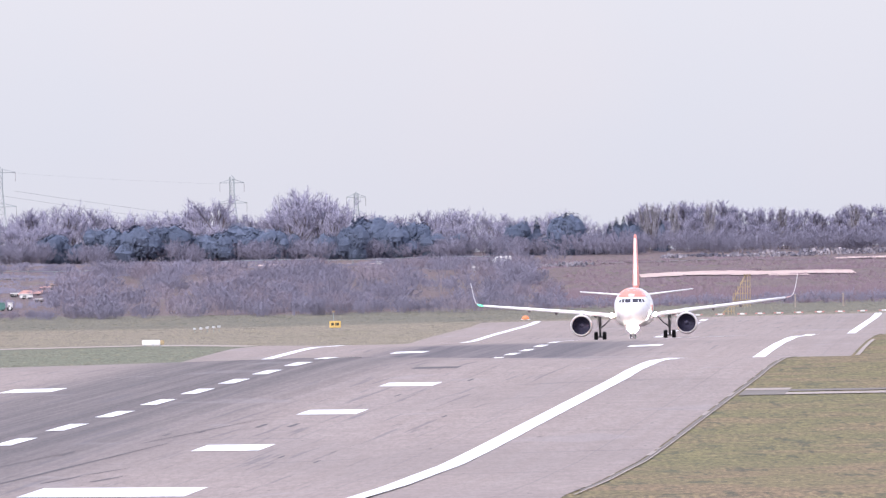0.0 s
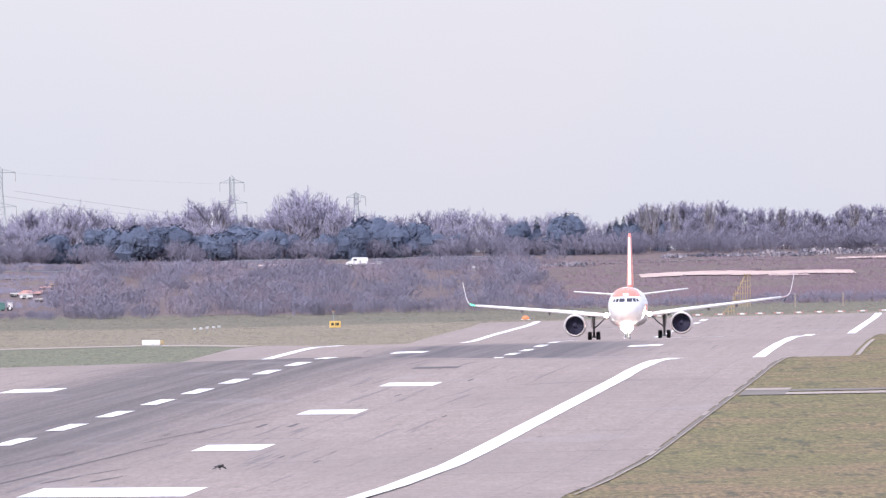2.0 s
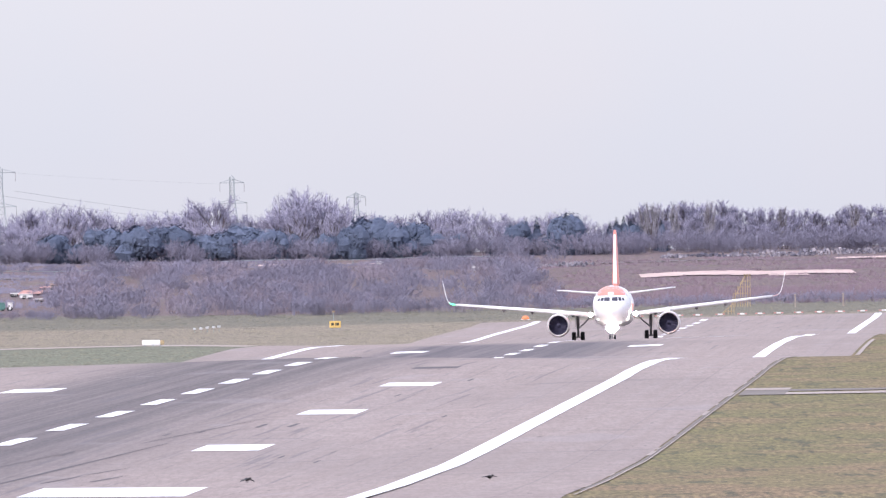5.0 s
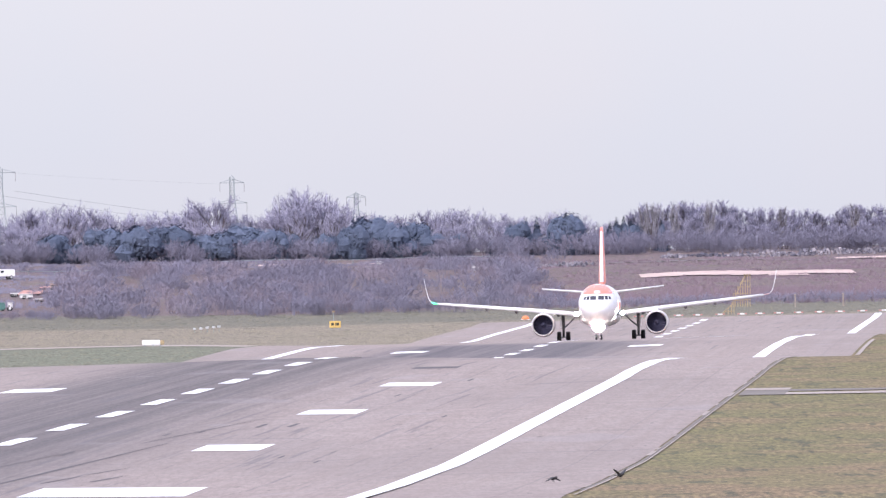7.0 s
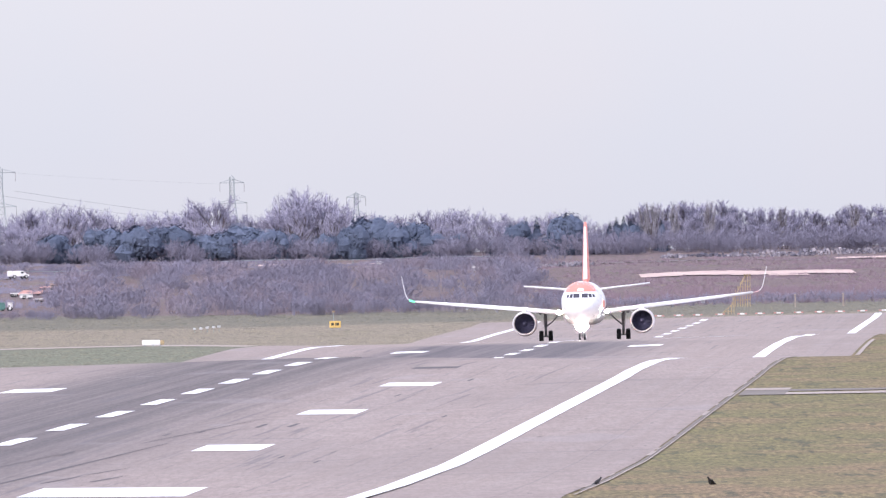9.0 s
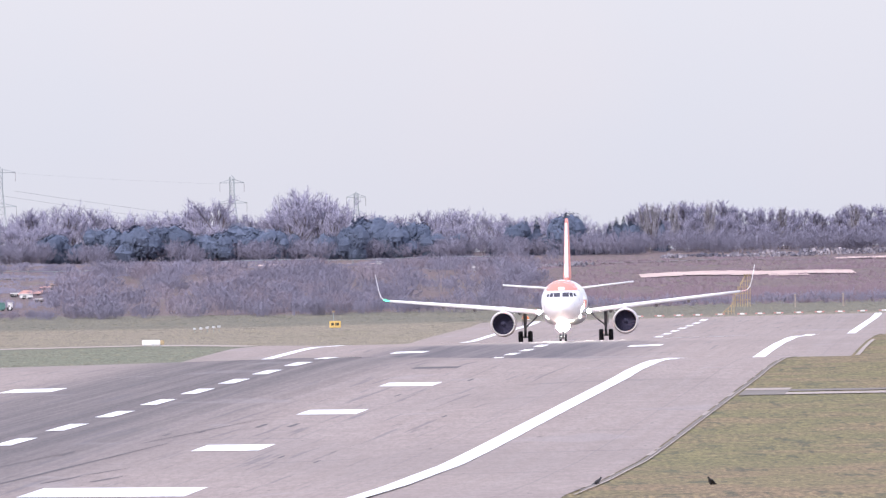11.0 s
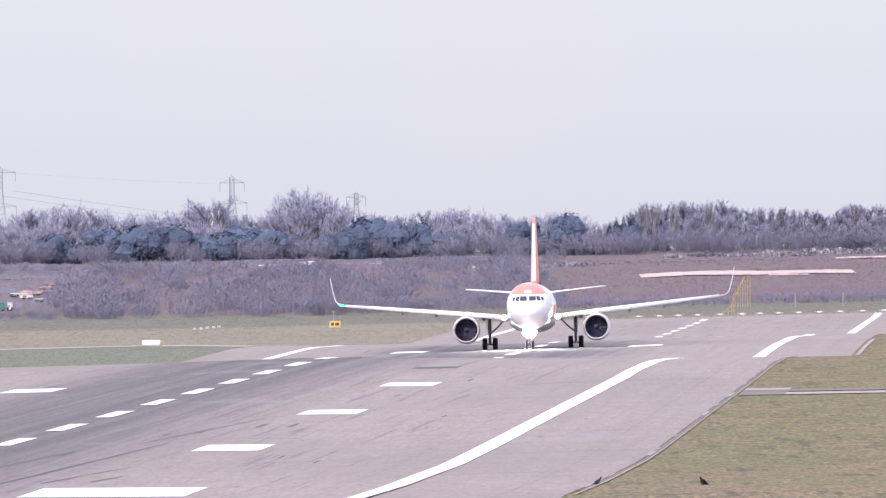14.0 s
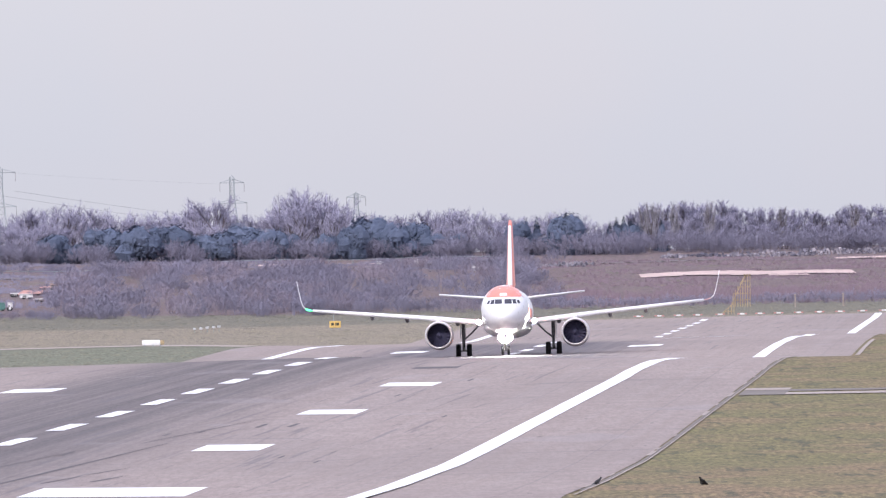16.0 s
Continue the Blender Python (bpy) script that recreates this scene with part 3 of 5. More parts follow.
        lamp(w, "landing_light", (side * 2.35, -5.72, 2.88), 0.16, "lit landing light")
        part("tailplane", Shape().rings([foil(side * x, y, z, c, t) for x, y, z, c, t in ((0.5, 13.4, 5.00, 3.7, 0.60), (3.0, 14.9, 5.25, 2.7, 0.46), (6.22, 16.8, 5.58, 1.5, 0.32))]),
             WING_GREY, plane, "light grey tailplane", True)
        # engine
        e = (side * 5.75, 0, 1.86)
        nac = part("engine", Shape().lathe(e, [(-6.02, 1.08), (-5.85, 1.15), (-5.3, 1.20), (-4.2, 1.23), (-3.0, 1.19), (-1.9, 1.02), (-1.3, 0.92), (-1.3, 0.80), (-2.0, 0.80)], 40), NACELLE, plane,
                   "pale grey engine cowling", True)
        part("intake_lip", Shape().lathe(e, [(-5.84, 1.155), (-6.0, 1.11), (-6.06, 1.07), (-6.02, 1.03), (-5.8, 0.985), (-5.6, 0.98)], 40), LIP, nac, "pale metal intake lip", True)
        part("intake_duct", Shape().lathe(e, [(-5.6, 0.98), (-5.1, 1.0), (-4.6, 1.0), (-4.6, 0.05)], 40), DUCT, nac, "dark intake duct", True)
        if blade is None:
            q = [(w_at * math.cos(o * 0.12 / w_at), o * tw * 0.7, w_at * math.sin(o * 0.12 / w_at)) for w_at, tw in ((0.25, 0.1), (0.6, 0.16), (0.97, 0.2)) for o in (-1, 1)]
            q += [(x, y + 0.02, z) for x, y, z in q]
            blade = Shape().add(q, [(0, 1, 3, 2), (2, 3, 5, 4), (6, 8, 9, 7), (8, 10, 11, 9), (0, 6, 7, 1), (4, 5, 11, 10), (0, 2, 8, 6), (2, 4, 10, 8), (1, 7, 9, 3), (3, 9, 11, 5)]).mesh("fan_blade", FAN)
        for k in range(18):
            ob = new("fan_blade", blade)
            ob.parent = nac
            ob.matrix_basis = pose(e[0], -4.95, e[2], 0, k * 20, 0)
        part("spinner", Shape().lathe(e, [(-5.45, 0.01), (-5.35, 0.09), (-5.15, 0.2), (-4.95, 0.27)], 20), FAN, nac, "dark fan spinner", True)
        part("exhaust_cone", Shape().lathe(e, [(-2.2, 0.62), (-1.0, 0.5), (-0.2, 0.3), (0.3, 0.05)], 24), DUCT, nac, "dark exhaust cone", True)
        part("pylon", Shape().rings([[(e[0] + a * w, y, z) for a, z in ((-1, z0), (1, z0), (1, z1), (-1, z1))] for y, w, z0, z1 in
                                     ((-5.0, 0.12, 2.9, 3.2), (-3.6, 0.22, 2.9, 3.45), (-1.5, 0.24, 2.6, 3.5), (0.5, 0.1, 2.9, 3.3))]), WHITE_GLOSS, nac, "white engine pylon")
        part("nacelle_strake", Shape().add([(e[0] - side * 0.95, -4.9, 2.72), (e[0] - side * 1.3, -4.0, 3.02), (e[0] - side * 0.92, -3.6, 2.78), (e[0] - side * 0.9, -4.0, 2.70)], [(0, 1, 2), (0, 2, 3), (0, 3, 1), (1, 3, 2)]), WHITE_GLOSS, nac)
        # main gear
        leg = part("main_gear", Shape().tube([(side * 3.8, 0.1, 3.3), (side * 3.8, 0.0, 2.0), (side * 3.8, 0, 1.3), (side * 3.8, 0, 0.56)], [0.17, 0.17, 0.13, 0.12], 14), GEAR, plane, "grey main landing gear leg", True)
        part("side_brace", Shape().tube([(side * 2.45, -0.1, 2.75), (side * 3.1, -0.05, 2.05), (side * 3.72, 0, 1.55)], [0.08, 0.07, 0.08], 10), GEAR, leg)
        part("axle", Shape().tube([(side * 3.8 - 0.5, 0, 0.58), (side * 3.8 + 0.5, 0, 0.58)], 0.09, 10), GEAR, leg)
        part("torque_link", Shape().tube([(side * 3.8, -0.15, 1.5), (side * 3.8, -0.42, 1.1), (side * 3.8, -0.1, 0.65)], 0.05, 8), GEAR, leg)
        part("gear_door", Shape().box((side * 4.05, 0.15, 2.3), (0.05, 0.9, 1.5), 0.015), WHITE_GLOSS, leg, "white gear door")
        for o in (-0.46, 0.46):
            wheel(leg, "main_wheel", side * 3.8 + o, 0, 0.58, 0.58, 0.42)
    nose = part("nose_gear", Shape().tube([(0, -12.4, 2.2), (0, -12.6, 1.2), (0, -12.64, 0.38)], [0.12, 0.11, 0.08], 14), GEAR, plane, "grey nose landing gear leg", True)
    part("axle", Shape().tube([(-0.3, -12.64, 0.38), (0.3, -12.64, 0.38)], 0.06, 10), GEAR, nose)
    part("lamp_bracket", Shape().box((0, -12.7, 1.42), (0.9, 0.08, 0.1), 0.02), GEAR, nose)
    for side in (-1, 1):
        wheel(nose, "nose_wheel", side * 0.25, -12.64, 0.38, 0.38, 0.22)
        lamp(nose, "taxi_light", (side * 0.36, -12.8, 1.45), 0.23, "lit white lamp")
        part("nose_gear_door", Shape().box((side * 0.42, -13.4, 1.55), (0.04, 1.6, 0.55), 0.012), WHITE_GLOSS, nose, "white nose gear door")
        lamp(nose, "turnoff_light", (side * 0.22, -12.8, 1.12), 0.1, "lit white lamp")
    plane.scale = (1.018, 1.018, 1.018)
    return plane


plane = airliner()


# ---- the far bank: trees, scrub, road, pylons ----
def bare_tree(seed, tall, spread, upright):
    """Trunk with limbs, and the crown of fine twigs, as two shapes with the foot at the origin."""
    rng = random.Random(seed)
    wood, twigs = Shape(), Shape()

    def bend(way, angle):
        axis = way.orthogonal().normalized()
        axis.rotate(Matrix.Rotation(rng.uniform(0, 6.283), 3, way))
        q = way.copy()
        q.rotate(Matrix.Rotation(angle, 3, axis))
        q.z += 0.5 * upright
        return q.normalized()

    def twig(p, way, length, depth):
        e = p + way * length
        side = Vector((p.x, p.y, p.z - tall * 0.4)).normalized() + Vector((rng.uniform(-1, 1), rng.uniform(-1, 1), rng.uniform(-1, 1))) * 0.15
        twigs.strip(p, e, 0.026 if depth else 0.020, side)
        if depth:
            for _ in range(6):
                twig(p + way * length * rng.uniform(0.25, 1.0), bend(way, rng.uniform(0.4, 1.05)), length * rng.uniform(0.38, 0.62), depth - 1)

    def limb(p, way, length, r, depth):
        pts, q = [p], way
        for _ in range(3):
            q = bend(q, rng.uniform(0.05, 0.2))
            pts.append(pts[-1] + q * length / 3)
        wood.tube(pts, [r, r * 0.8, r * 0.6, r * 0.42], 3)
        for k in range(5 if depth else 6):
            i = rng.choice((1, 2, 2, 3, 3))
            w = bend(q, rng.uniform(0.35, 0.75) * (0.55 if upright > 0.7 else 1))
            if depth:
                limb(pts[i], w, length * rng.uniform(0.5, 0.7), r * 0.5, depth - 1)
            else:
                twig(pts[i], w, length * rng.uniform(0.5, 0.9), 1)

    up = Vector((rng.uniform(-0.05, 0.05), 0, 1)).normalized()
    h0 = tall * 0.07
    top = tall * (0.75 if upright > 0.7 else 0.5)
    wood.tube([(0, 0, -0.6), (0, 0, h0), up * (h0 + top * 0.4), up * top], [tall * 0.026, tall * 0.02, tall * 0.014, tall * 0.005], 7)
    for k in range(11):
        z = h0 + (top - h0) * (k / 10.0)
        a = k * 2.4 + rng.uniform(-0.5, 0.5)
        lean = spread * (1.0 - 0.45 * k / 10)
        way = Vector((math.cos(a) * lean, math.sin(a) * lean, 1.0)).normalized()
        limb(up * z, way, tall * rng.uniform(0.26, 0.36), tall * 0.009, 1)
    for sh in (wood, twigs):
        zmax = max(p[2] for p in twigs.v) if sh is wood else zmax
        sh.v = [(x, y, z * tall / zmax) for x, y, z in sh.v]
    return wood, twigs


def bush_shape(seed, wide, tall, stems):
    """A leafless many-stemmed shrub."""
    rng = random.Random(seed)
    sh = Shape()
    core = Vector((0, 0, tall * 0.25))
    for _ in range(stems):
        a, lean = rng.uniform(0, 6.283), rng.random() ** 0.55
        foot = Vector((math.cos(a) * lean * wide * 0.3, math.sin(a) * lean * wide * 0.3, -0.3))
        tip = Vector((math.cos(a) * lean * wide * 0.52, math.sin(a) * lean * wide * 0.52, tall * math.sqrt(max(0.05, 1 - 0.8 * lean * lean)) * rng.uniform(0.78, 1.0)))

        def blade(p, e, w):
            jitter = Vector((rng.uniform(-1, 1), rng.uniform(-1, 1), rng.uniform(-1, 1))) * 0.12
            sh.strip(p, e, w, ((p + e) / 2 - core).normalized() + jitter)

        blade(foot, tip, 0.016)
        for _ in range(9):
            p = foot.lerp(tip, rng.uniform(0.25, 1.0) ** 0.7)
            out_way = (p - core).normalized()
            way = (out_way * 0.5 + Vector((rng.uniform(-0.8, 0.8), rng.uniform(-0.8, 0.8), rng.uniform(0.1, 1.1)))).normalized()
            e = p + way * rng.uniform(0.3, 0.8) * tall * 0.22
            blade(p, e, 0.019)
            for _ in range(3):
                w = (way + Vector((rng.uniform(-1, 1), rng.uniform(-1, 1), rng.uniform(-0.6, 0.7)))).normalized()
                q = p.lerp(e, rng.uniform(0.3, 0.9))
                blade(q, q + w * 0.11 * tall, 0.018)
    return sh


def leafy_shape(seed, wide, tall, count, cone=False):
    """An evergreen crown of many small leaf clumps with gaps."""
    rng = random.Random(seed)
    sh = Shape()
    lobes = [(rng.uniform(-0.3, 0.3) * wide, rng.uniform(-0.3, 0.3) * wide, tall * rng.uniform(0.12, 0.78), rng.uniform(0.09, 0.26) * wide) for _ in range(24)]
    for x, y, z, r in (() if cone else lobes):
        r = r * 0.8
        dome = [(-r, 0.1 * r), (-0.7 * r, 0.7 * r), (0, r), (0.7 * r, 0.7 * r), (r, 0.1 * r)]
        first = len(sh.v)
        sh.lathe((x, y, max(z, r)), dome, 9, "z", True)
        sh.v[first:] = [tuple(Vector(p) + Vector((rng.uniform(-1, 1), rng.uniform(-1, 1), rng.uniform(-1, 1))) * 0.12 * r) for p in sh.v[first:]]
    for _ in range(count):
        d = Vector((rng.gauss(0, 1), rng.gauss(0, 1), rng.gauss(0, 1))).normalized()
        if cone:
            z = tall * (1 - rng.random() ** 0.55)
            r = wide * 0.5 * (1 - z / tall) * (0.65 + 0.35 * abs(math.sin(z * 4.2))) * rng.uniform(0.6, 1.05)
            a = rng.uniform(0, 6.283)
            p = Vector((r * math.cos(a), r * math.sin(a), z + 0.2))
        else:
            x, y, z, r = rng.choice(lobes)
            p = Vector((x, y, z)) + Vector((d.x * r, d.y * r, d.z * r * 1.1)) * rng.uniform(0.6, 1.15)
            p.z = max(p.z, 0.1)
        face = (Vector((p.x, p.y, 0.6 * (p.z - tall * 0.35))).normalized() + Vector((rng.uniform(-1, 1), rng.uniform(-1, 1), rng.uniform(-1, 1))) * 0.14).normalized()
        a = face.orthogonal().normalized()
        a.rotate(Matrix.Rotation(rng.uniform(0, 6.283), 3, face))
        b = face.cross(a) * rng.uniform(0.10, 0.19)
        a = a * rng.uniform(0.13, 0.24)
        sh.add([p - a, p + b, p + a * 0.9, p - b], [(0, 1, 2, 3)])
    return sh


def tree_kind(name, label, wood, crown, wood_mat, crown_mat):
    t = thing(name, label, "tree", "tree line")
    part("trunk", wood, wood_mat, t, "grey-brown trunk and limbs")
    part("crown", crown, crown_mat, t)
    return t


def plain_trunk(tall):
    return Shape().tube([(0, 0, -0.6), (0.05, 0, tall * 0.4), (0, 0, tall * 0.8)], [tall * 0.03, tall * 0.02, tall * 0.006], 7)


ROUND = [tree_kind("bare_tree", "leafless broad tree in a line on the bank", *bare_tree(11 + k, 8.0, 1.0, 0.45), BARK, TWIG_HAZED) for k in range(4)]
TALL = [tree_kind("bare_tree", "slender leafless tree with upright branches", *bare_tree(31 + k, 8.0, 0.62, 0.8), BARK, TWIG_PALE if k == 4 else TWIG_HAZED) for k in range(5)]
GREENS = [tree_kind("evergreen_tree", "dark evergreen tree among bare ones, blued by painted haze", plain_trunk(6), leafy_shape(51 + k, 7.0, 6.0, 5200), BARK, LEAF_HAZED) for k in range(3)]
CONES = [tree_kind("conifer", "dark pointed conifer among bare trees, blued by painted haze", plain_trunk(6), leafy_shape(61 + k, 4.2, 6.5, 2600, True), BARK, CONIFER_HAZED) for k in range(2)]

# the outline of the tree line: metres to the right, and height
SKYLINE = ((-90, 7.6), (-76.5, 7.7), (-70.6, 8.6), (-65.7, 9.5), (-60.9, 8.1), (-52, 7.3), (-44, 8.6), (-40.3, 10.0), (-35.5, 7.0), (-30.6, 6.6),
           (-27.6, 9.6), (-23.7, 11.5), (-18.8, 10.4), (-15.9, 6.2), (-12, 6.8), (-8, 6.5), (-5, 7.1), (1.7, 7.6), (7.5, 6.9), (11.4, 5.9),
           (16.3, 6.1), (20.2, 7.0), (25.1, 5.0), (31, 5.3), (35, 8.0), (43.7, 8.1), (47.6, 8.2), (52.5, 6.9), (62.3, 6.9), (66.2, 5.7), (70, 7.1), (90, 7.3))
used = set()


def place(kind, x, d, tall, base_tall, wide=1.0):
    """Sets a tree of a kind at a place, with a height."""
    k = tall / base_tall
    m = pose(x, d, height(x, d) - 0.1, 0, 0, rng.uniform(0, 360)) @ Matrix.Diagonal((k * wide, k * wide, k, 1))
    if kind not in used:
        used.add(kind)
        kind.matrix_basis = m
        return kind
    ob = copy_thing(kind, pose(0, 0, 0))
    ob.matrix_basis = m
    return ob


rng = random.Random(77)
x = -88.0
while x < 86.0:
    right = x > 33
    top = float(np.interp(x, *zip(*SKYLINE))) * (1.0 if right else 1.07)
    for row in range(2):
        tall = top * (rng.uniform(1.0, 1.12) if row == 0 else rng.uniform(0.62, 0.88))
        d = 4300 + rng.uniform(-15, 15) - 45 * row
        upright = right or rng.random() < 0.12
        place(rng.choice(TALL[:4] if upright else ROUND), x + rng.uniform(-0.8, 0.8), d, tall, 8.0, rng.uniform(1.25, 1.7) if upright else rng.uniform(1.05, 1.4))
    x += rng.uniform(0.8, 1.25) if right else rng.uniform(1.8, 2.5)
for x, tall, wide in ((-57, 6.2, 1.0), (-51, 6.6, 1.1), (-46, 6.4, 1.0), (-38, 5.6, 1.1), (-33, 5.8, 1.2), (-29, 5.2, 1.0), (-15.5, 5.6, 0.9), (-12.2, 7.0, 0.95), (-8.5, 6.3, 1.0),
                      (-5.0, 6.0, 0.9), (13, 5.4, 0.9), (20.3, 6.6, 0.9), (-84, 5.5, 1.0), (-66, 5.0, 0.9), (-20, 4.6, 0.8)):
    place(rng.choice(GREENS), x, 4206 + rng.uniform(-9, 9), tall * 1.06, 6.0, wide)
for x in range(-66, 30, 5):
    place(rng.choice(GREENS), x + rng.uniform(-1.5, 1.5), 4216 + rng.uniform(-8, 8), rng.uniform(3.6, 5.2) * (0.8 if x > 0 else 1.0), 6.0, rng.uniform(1.0, 1.4))
for x, tall in ((14.3, 6.3), (16.0, 6.6), (28.4, 5.4), (29.6, 6.1), (30.8, 6.3), (32.1, 5.9), (33.2, 5.0), (37.2, 5.6), (11.4, 5.5)):
    place(rng.choice(CONES), x, 4232 + rng.uniform(-8, 8), tall, 6.5, 1.0)

for x, tall, wide in ((28.6, 4.6, 0.5), (30.4, 5.4, 0.55), (32.2, 5.2, 0.55), (33.6, 4.2, 0.45), (37.4, 4.6, 0.3)):
    place(rng.choice(GREENS), x, 4228 + rng.uniform(-5, 5), tall, 6.0, wide)
for x, tall in ((34.4, 7.9), (35.6, 8.6), (36.7, 8.0), (39.5, 8.4), (45.5, 8.8), (58.0, 7.6), (70.5, 7.9)):
    place(TALL[4], x, 4246 + rng.uniform(-6, 6), tall, 8.0, 0.8)

# scrub on the bank
SHRUBS = []
for k in range(7):
    mat = (SCRUB_HAZED, SCRUB_HAZED_BROWN, SCRUB_HAZED, SCRUB_HAZED, SCRUB_HAZED_BROWN, SCRUB_HAZED, SCRUB_HAZED)[k]
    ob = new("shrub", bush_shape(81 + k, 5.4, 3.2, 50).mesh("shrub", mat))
    SHRUBS.append(tagged(ob, "leafless brown scrub bush on the bank, tinted with painted haze", "shrub", "scrub"))


def road_d(x):
    return float(np.interp(x, (-120, -70, -50, -33, 9, 120), (3920, 3935, 3985, 4022, 4042, 4060)))


def rail_d(x):
    return float(np.interp(x, (-120, -70, -50, -33, 9, 120), (3985, 4010, 4075, 4124, 4152, 4162)))


def gap(x, d):
    """Open ground: the yard on the bank, the road verge and the bare field."""
    if abs(d - road_d(x)) < 6:
        return True
    if x < -57 and 3485 < d < 3960:
        return True
    if d > 3960 and (-33.5 < x < -26 or -19 < x < -9):
        return True
    return x > 17 + 4 * noise.noise((d * 0.02, 0, 0)) and d > 3500


def joined(label, rows):
    """Many far shrubs as one piece of growth."""
    v, f, n = [], [], 0
    for source, m in rows:
        me = source.data
        co = np.empty(len(me.vertices) * 3)
        me.vertices.foreach_get("co", co)
        m = np.array(m)
        co = co.reshape(-1, 3) @ m[:3, :3].T + m[:3, 3]
        v.append(co)
        f.append(np.arange(len(co)).reshape(-1, 4) + n)
        n += len(co)
    me = bpy.data.meshes.new("hedge")
    me.from_pydata(np.concatenate(v).tolist(), [], np.concatenate(f).tolist())
    me.materials.append(SCRUB_HAZED)
    return tagged(new("hedge", me), label, "hedge", "", "stuff")


hedge_rows, foot_rows = [], []
placed = 0
while placed < 405:
    hedge, verge = placed >= 293, 268 <= placed < 293
    d = rng.uniform(4195, 4222) if hedge else rng.uniform(3452, 3478) if placed < 70 else 3470 + 620 * rng.random() ** 1.2
    x = rng.uniform(0.0 if placed > 370 else -0.0182, 0.0195 if hedge else 0.006) * d
    if verge:
        x = -43.0 + (placed - 268) * 2.3
        d = road_d(x) - 13
        if gap(x, d + 20):
            placed += 1
            continue
    elif not hedge and gap(x, d):
        continue
    k = rng.uniform(0.45, 0.8) if x > 12 else rng.uniform(0.6, 1.15)
    if hedge:
        k = rng.uniform(0.9, 1.35)
    if verge:
        k = rng.uniform(0.44, 0.58)
    if d < 3480:
        k *= 0.8 if x > -54 else 0.5
    if x < 10 and not hedge:
        open_verge = -33.5 < x < -26 or -19 < x < -9
        k = min(k, max(0.35, ((4085 - d) * 0.0104 + (0.5 if open_verge else 1.5)) / 3.2))
    src = SHRUBS[placed % 7]
    m = pose(x, d, height(x, d), 0, 0, rng.uniform(0, 360)) @ Matrix.Diagonal((k * 1.2, k * 1.2, k, 1))
    if placed < 7:
        src.matrix_basis = m
    elif hedge:
        hedge_rows.append((src, m))
    else:
        copy_thing(src, pose(0, 0, 0)).matrix_basis = m
    placed += 1


for x in np.arange(16.0, 64.0, 1.7):
    k, d = rng.uniform(0.42, 0.62), 3462 + rng.uniform(-7, 9)
    foot_rows.append((SHRUBS[int(x) % 7], pose(x, d, height(x, d), 0, 0, rng.uniform(0, 360)) @ Matrix.Diagonal((k * 1.2, k * 1.2, k, 1))))
for x in np.arange(-78.0, -68.0, 1.6):
    k, d = rng.uniform(0.9, 1.3), 4205 + rng.uniform(-9, 9)
    hedge_rows.append((SHRUBS[int(-x) % 7], pose(x, d, height(x, d), 0, 0, rng.uniform(0, 360)) @ Matrix.Diagonal((k * 1.2, k * 1.2, k, 1))))
joined("leafless haze-tinted grey-brown hedge along the foot of the trees", hedge_rows)
joined("low dark haze-tinted bramble hedge at the foot of the bank", foot_rows)


# low brush over the open field
def low_brush(seed, count, x0=14, x1=82, d0=3462, d1=4120):
    r = random.Random(seed)
    sh = Shape()
    for _ in range(count):
        d = r.uniform(d0, d1)
        x = r.uniform(x0, x1)
        if noise.noise((x * 0.09, d * 0.012, 9.0)) < -0.12 and d > 3600:
            continue
        if 28 < x < 66 and 3826 < d < 3884:
            continue
        z = height(x, d)
        tall = r.uniform(0.3, 0.9) * (1.5 if d < 3640 else 0.6)
        for _ in range(7):
            a = Vector((x + r.uniform(-0.4, 0.4), d + r.uniform(-0.4, 0.4), z - 0.05))
            sh.strip(a, a + Vector((r.uniform(-0.4, 0.4), r.uniform(-0.3, 0.3), tall * r.uniform(0.5, 1))), r.uniform(0.02, 0.06), Vector((0, 1, 0)))
    return sh


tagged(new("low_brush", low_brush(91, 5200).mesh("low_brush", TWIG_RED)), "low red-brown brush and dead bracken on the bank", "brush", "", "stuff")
tagged(new("low_brush", low_brush(93, 4200, -82, 14, 3965, 4192).mesh("low_brush", SCRUB_HAZED)), "low haze-tinted grey-brown brush along the road verge", "brush", "", "stuff")
tagged(new("low_brush", low_brush(92, 1500, -82, -56, 3580, 3990).mesh("low_brush", SCRUB_HAZED)), "low haze-tinted grey-brown brush around the yard on the bank", "brush", "", "stuff")


def ribbon(name, pts, width, lift, material, label, category):
    """A strip of track that follows the ground through the given places."""
    sh = Shape()
    rows = []
    for (x0, d0), (x1, d1) in zip(pts, pts[1:]):
        for i in range(12):
            q = i / 12
            rows.append((x0 + (x1 - x0) * q, d0 + (d1 - d0) * q))
    rows.append(pts[-1])
    across = (-0.5, -0.36, -0.22, -0.08, 0.08, 0.22, 0.36, 0.5)
    n = len(across)
    v = []
    for x, d in rows:
        ragged = 0.0 if category == "road" else 0.35 * noise.noise((x * 0.7, d * 0.05, 4.0))
        v += [(x, d + o * width * (1 + ragged), height(x, d + o * width * (1 + ragged)) + lift) for o in across]
    f = [(a * n + i, a * n + i + 1, a * n + n + i + 1, a * n + n + i) for a in range(len(rows) - 1) for i in range(n - 1)]
    return tagged(new(name, sh.add(v, f).mesh(name, material, True)), label, category, "", "structure")


